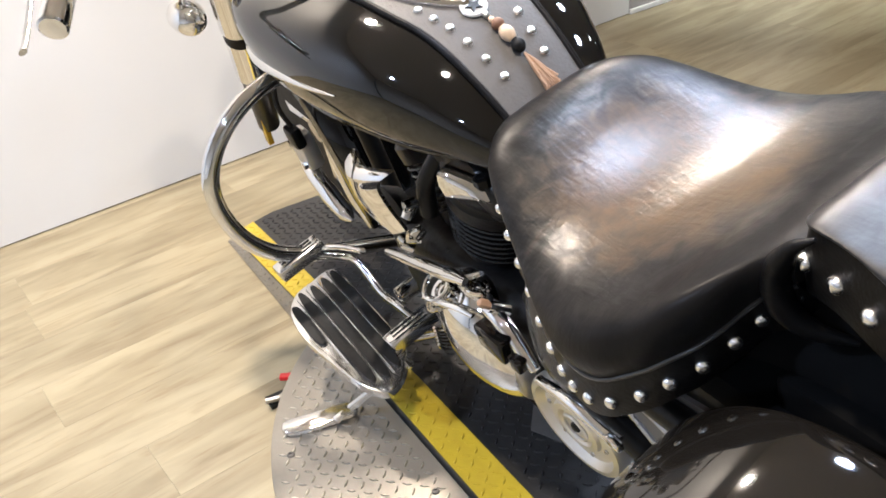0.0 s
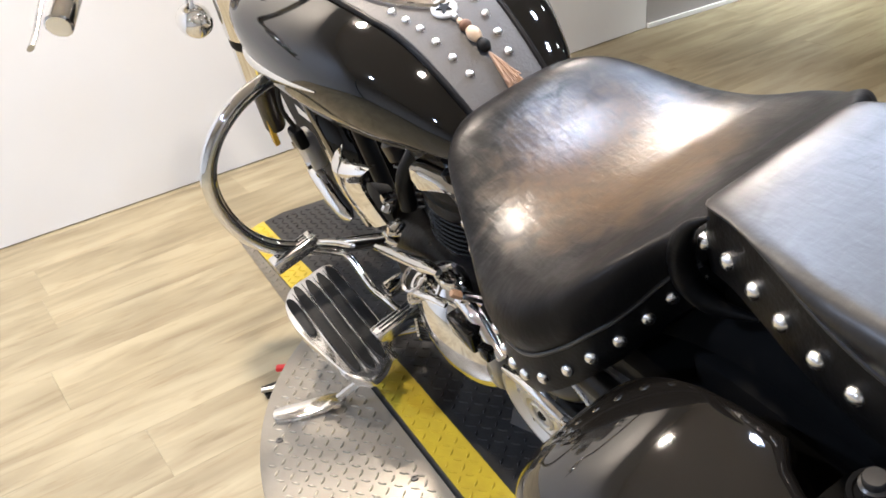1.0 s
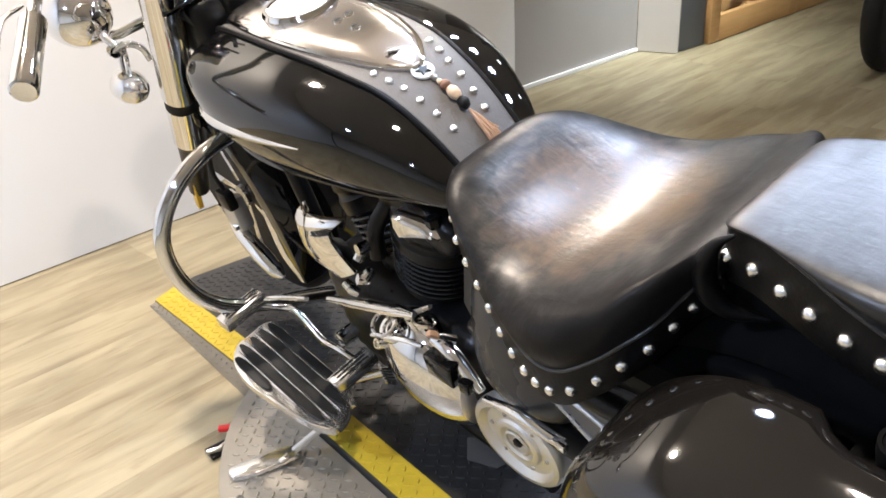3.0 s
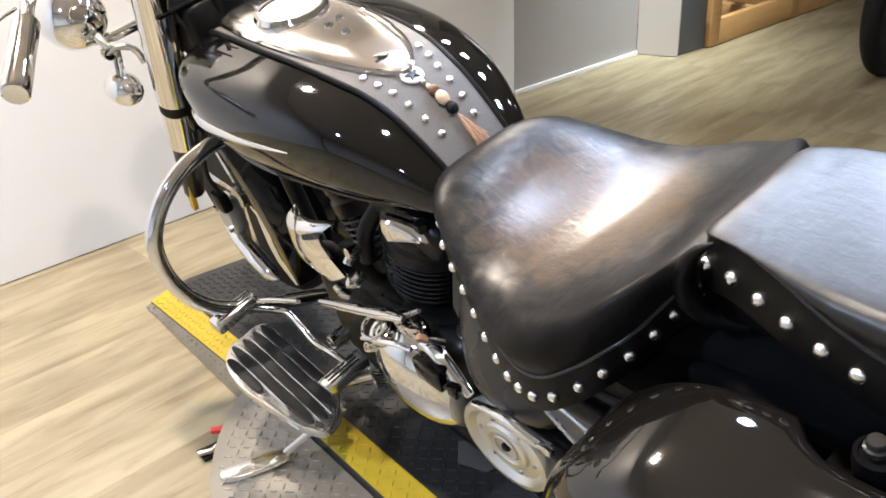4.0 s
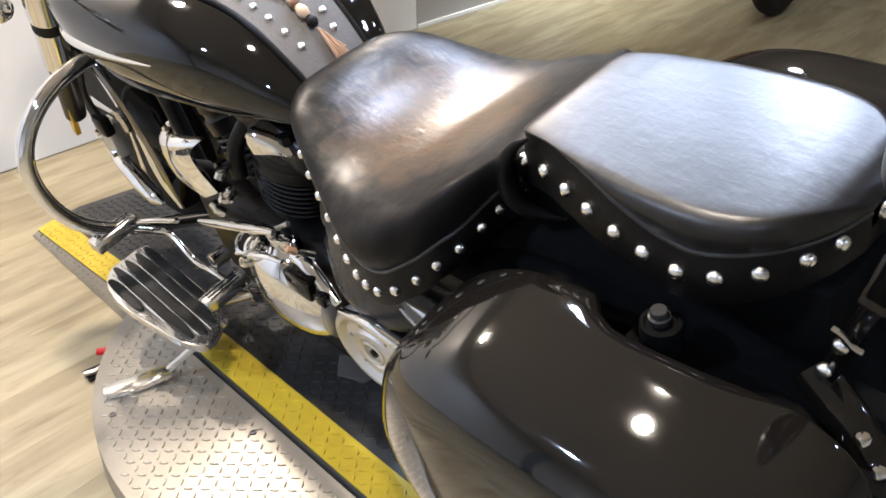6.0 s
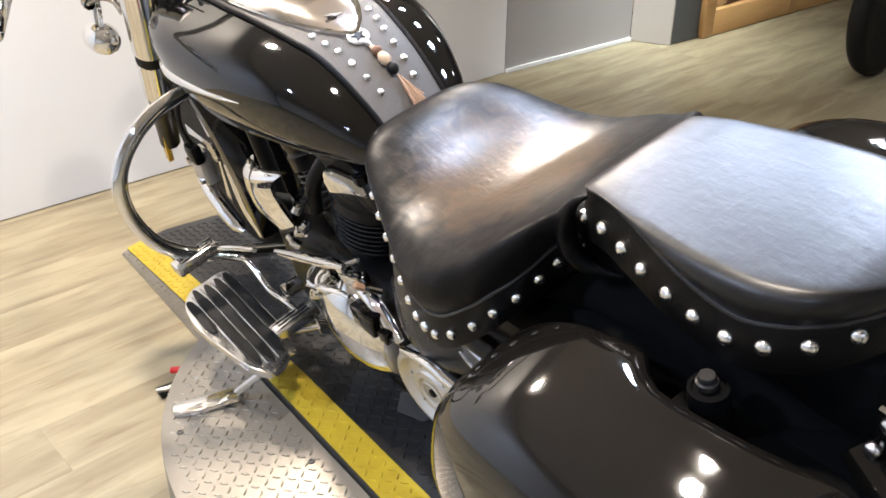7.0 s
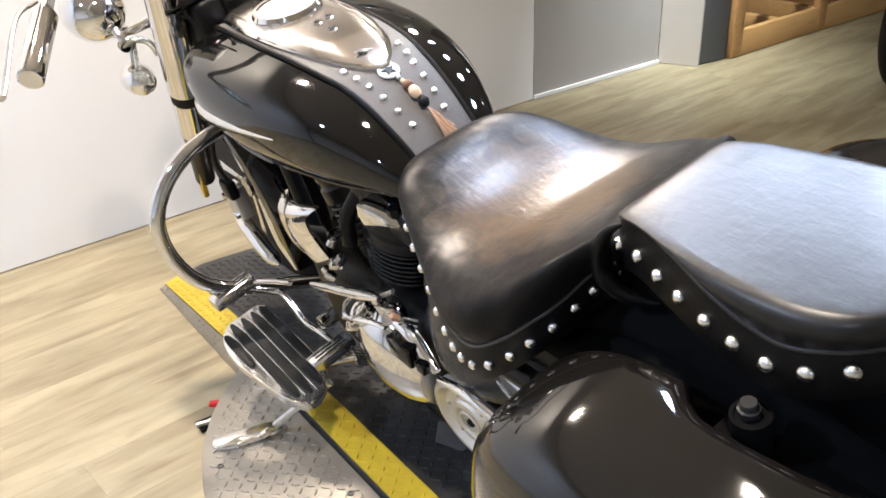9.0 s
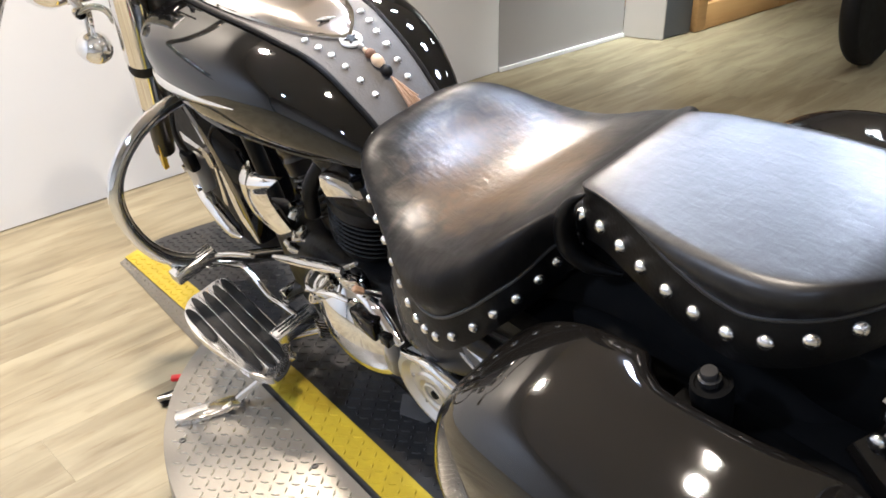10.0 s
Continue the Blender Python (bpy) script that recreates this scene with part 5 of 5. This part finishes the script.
def foot_controls():
    # floorboard, tilted up to the front and outwards
    fm = Matrix(((1, 0, 0, 0), (0, 1, 0, 0), (0.05, 0.268, 1, 0.112), (0, 0, 0, 1)))
    outer = [(0.876, 0.356), (0.916, 0.326), (0.933, 0.288), (0.950, 0.252), (0.951, 0.231), (0.936, 0.221), (0.861, 0.222), (0.738, 0.223), (0.652, 0.228), (0.622, 0.239), (0.581, 0.266), (0.556, 0.295), (0.550, 0.321), (0.571, 0.338), (0.602, 0.349), (0.681, 0.363), (0.768, 0.374), (0.832, 0.370)]
    ring = [(p.x, p.y) for p in curve([(x, y, 0) for x, y in outer], 4, True)]
    bm = slab(ring, -0.016, 0.002, 0.006)
    bmesh.ops.transform(bm, matrix=fm, verts=bm.verts)
    fb = part("floorboard", bm, M_STAND, bike, "chrome rider floorboard with black rubber strips")
    rows = (((0.869, 0.350), (0.728, 0.350)), ((0.905, 0.322), (0.582, 0.322)), ((0.914, 0.292), (0.577, 0.296)), ((0.926, 0.263), (0.592, 0.267)), ((0.938, 0.237), (0.652, 0.240)))
    for (x0, y0), (x1, y1) in rows:
        a, c = Vector((x0, y0, 0)), Vector((x1, y1, 0))
        ln = (c - a).length / 2
        d, mid = (c - a).normalized(), (a + c) / 2
        q = Vector((-d.y, d.x, 0))
        wd = 0.0112 if ln > 0.1 else 0.0105
        pts = [mid + d * (ln * math.copysign(abs(math.cos(t)) ** 0.45, math.cos(t))) + q * (wd * math.copysign(abs(math.sin(t)) ** 0.8, math.sin(t))) for t in [2 * math.pi * k / 36 for k in range(36)]]
        b = slab([(p.x, p.y) for p in pts], 0.0, 0.0075, 0.0025)
        bmesh.ops.transform(b, matrix=fm, verts=b.verts)
        part("rubber_strip", b, M_RUBBER, fb)
    for (a, c), (e, g) in zip(rows, rows[1:]):
        p, q = Vector((*a, 0)).lerp(Vector((*e, 0)), 0.5), Vector((*c, 0)).lerp(Vector((*g, 0)), 0.5)
        b = tube([p.lerp(q, k / 8) + Vector((0, 0, 0.003)) for k in range(9)], [0.0015, 0.0032, 0.0032, 0.0032, 0.0015], 8)
        bmesh.ops.transform(b, matrix=fm, verts=b.verts)
        part("ridge", b, M_STAND, fb)
    part("board_bracket", tube(curve([(0.70, 0.25, 0.185), (0.67, 0.20, 0.185), (0.62, 0.14, 0.19)], 4), 0.012, 10), M_CHROME, fb)
    # heel and toe shifter
    arm = part("shift_lever", tube(curve([(0.872, 0.262, 0.334), (0.855, 0.215, 0.300), (0.828, 0.200, 0.292), (0.752, 0.200, 0.251), (0.690, 0.195, 0.250), (0.630, 0.186, 0.235)], 6), 0.0078, 10), M_CHROME, bike, "chrome heel and toe shift lever")
    for at, turn in (((0.878, 0.290, 0.341), 3), ((0.640, 0.206, 0.232), 2)):
        m = pose(*at, -4, 0, turn)
        pad = part("shift_pad", box((0.040, 0.106, 0.028), m=m, bevel=0.005), M_STAND, arm, "ribbed bright metal pedal pad")
        for k in (-1, 0, 1):
            b = box((0.003, 0.075, 0.003), m=m @ Matrix.Translation((0.011 * k, 0, 0.0142)))
            part("rib", b, M_RUBBER, pad)
    part("shift_pivot", lathe([(0.0, -0.02), (0.018, -0.02), (0.018, 0.02), (0.012, 0.024), (0.0, 0.024)], 18, "y", Matrix.Translation((0.70, 0.165, 0.265))), M_CHROME, arm)
    part("toe_link", tube(curve([(0.876, 0.250, 0.340), (0.83, 0.218, 0.344), (0.74, 0.200, 0.372)], 4), 0.006, 10), M_CHROME, arm)
    part("shift_rod", tube(curve([(0.731, 0.160, 0.348), (0.62, 0.160, 0.394), (0.50, 0.160, 0.441), (0.445, 0.160, 0.463), (0.384, 0.160, 0.484)], 5), [0.007, 0.013, 0.0135, 0.0135, 0.007], 10, squash=0.6), M_CHROME, bike)
    # crash bar
    yz = [(0.10, 0.690), (0.19, 0.690), (0.257, 0.675), (0.32, 0.636), (0.362, 0.580), (0.374, 0.510), (0.358, 0.432), (0.318, 0.372), (0.25, 0.322), (0.155, 0.270), (0.09, 0.235)]
    for s in (1, -1):
        part("crash_bar", tube(curve([(0.885, y * s, z) for y, z in yz], 6), 0.0165, 16), M_CHROME, bike, "bent chrome crash bar")
    # side stand
    st = part("side_stand", tube([(0.600, 0.245, 0.200), (0.653, 0.317, 0.147), (0.690, 0.372, 0.108)], [0.0095, 0.0085, 0.0085], 12), M_STAND, bike, "bright steel side stand, folded out")
    o = [(0.684, 0.366), (0.706, 0.360), (0.722, 0.385), (0.735, 0.435), (0.748, 0.487), (0.742, 0.502), (0.722, 0.504), (0.704, 0.470), (0.692, 0.420)]
    b = slab([(p.x, p.y) for p in curve([(x, y, 0) for x, y in o], 4, True)], -0.005, 0.006, 0.004)
    bmesh.ops.transform(b, matrix=Matrix.Translation((0.70, 0.44, 0.1065)) @ pose(0, 0, 0, 11, -6, 0) @ Matrix.Translation((-0.70, -0.44, 0)), verts=b.verts)
    part("stand_foot", b, M_STAND, st)
    part("stand_lug", box((0.016, 0.026, 0.012), (0.684, 0.400, 0.110), 0.004), M_STAND, st)


foot_controls()


# ---- far motorcycle wheel ----
def far_wheel():
    base = tagged(new("parked_motorcycle"), "dark motorcycle parked on the floor beyond the ramp", "motorcycle")
    base.matrix_world = pose(1.29, -3.16, 0.0, 0, 0, 96)
    wheel(base, 0.0, 0.33, 0.046)
    for s in (1, -1):
        part("fork_leg", tube([(0.0, 0.085 * s, 0.33), (-0.30, 0.085 * s, 0.95)], 0.028, 14), M_SATIN, base)
    part("front_fender", fender_mesh(0.0, 0.33, 0.375, 0.07, 40, 110), M_PAINT, base)
    part("side_stand", tube([(-0.80, -0.14, 0.30), (-0.66, -0.17, 0.02), (-0.63, -0.19, 0.012)], [0.010, 0.009, 0.012], 10), M_ENGINE, base)
    part("engine_block", box((0.5, 0.30, 0.40), (-1.0, 0, 0.50), 0.06), M_ENGINE, base)
    part("fuel_tank", box((0.6, 0.3, 0.25), (-0.8, 0, 0.95), 0.1, segments=4), M_PAINT, base)


def fender_mesh(ax, az, r, half, a0, span):
    bm = bmesh.new()
    rings = []
    for k in range(17):
        a = radians(a0 + span * k / 16)
        p = Vector((ax + r * math.cos(a), 0, az + r * math.sin(a)))
        o = Vector((math.cos(a), 0, math.sin(a)))
        rings.append([p + Vector((0, y, 0)) + o * h for y, h in ((-half, -0.03), (-half * 0.7, 0.0), (half * 0.7, 0.0), (half, -0.03), (half * 0.7, -0.004), (-half * 0.7, -0.004))])
    loft(bm, rings)
    return bm


far_wheel()


# ---- floor planks ----
def floor():
    base = tagged(new("floor"), "wood-look vinyl plank floor in pale brown oak", "floor", kind="structure")
    sub = part("subfloor", box((12, 15, 0.1), (-1.2, -1.6, -0.056)), M_RUBBER, base)
    ln, wd = 1.22, 0.18
    bm = box((ln - 0.0002, wd - 0.0002, 0.006), (0, 0, -0.003), 0.0003, segments=1)
    proto = None
    turn = Matrix.Rotation(math.atan2(D.y, D.x), 4, "Z")
    rnd = random.Random(2)
    rest = bmesh.new()
    for r in range(-45, 45):
        shift = rnd.random() * ln
        for k in range(-9, 10):
            p = turn @ Vector((k * ln + shift, r * wd, 0)) + Vector((0, -1.2, 0))
            if not (-6.6 < p.x < 3.9 and -8.6 < p.y < 5.1):
                continue
            m = Matrix.Translation(p) @ turn
            near = p.x > -1.0 and -4.6 < p.y < 2.2 and p.x < 2.9
            if near:
                if proto is None:
                    proto = part("plank", bm, M_FLOOR, base)
                    proto.matrix_basis = m
                else:
                    share("plank", proto, m, base)
            else:
                box((ln - 0.0005, wd - 0.0005, 0.006), (0, 0, 0), m=turn.inverted() @ m @ Matrix.Translation((0, 0, -0.003)), bm=rest)
    far = part("far_planks", rest, M_FLOOR, base)
    far["kind"] = "stuff"
    far.matrix_basis = turn


floor()
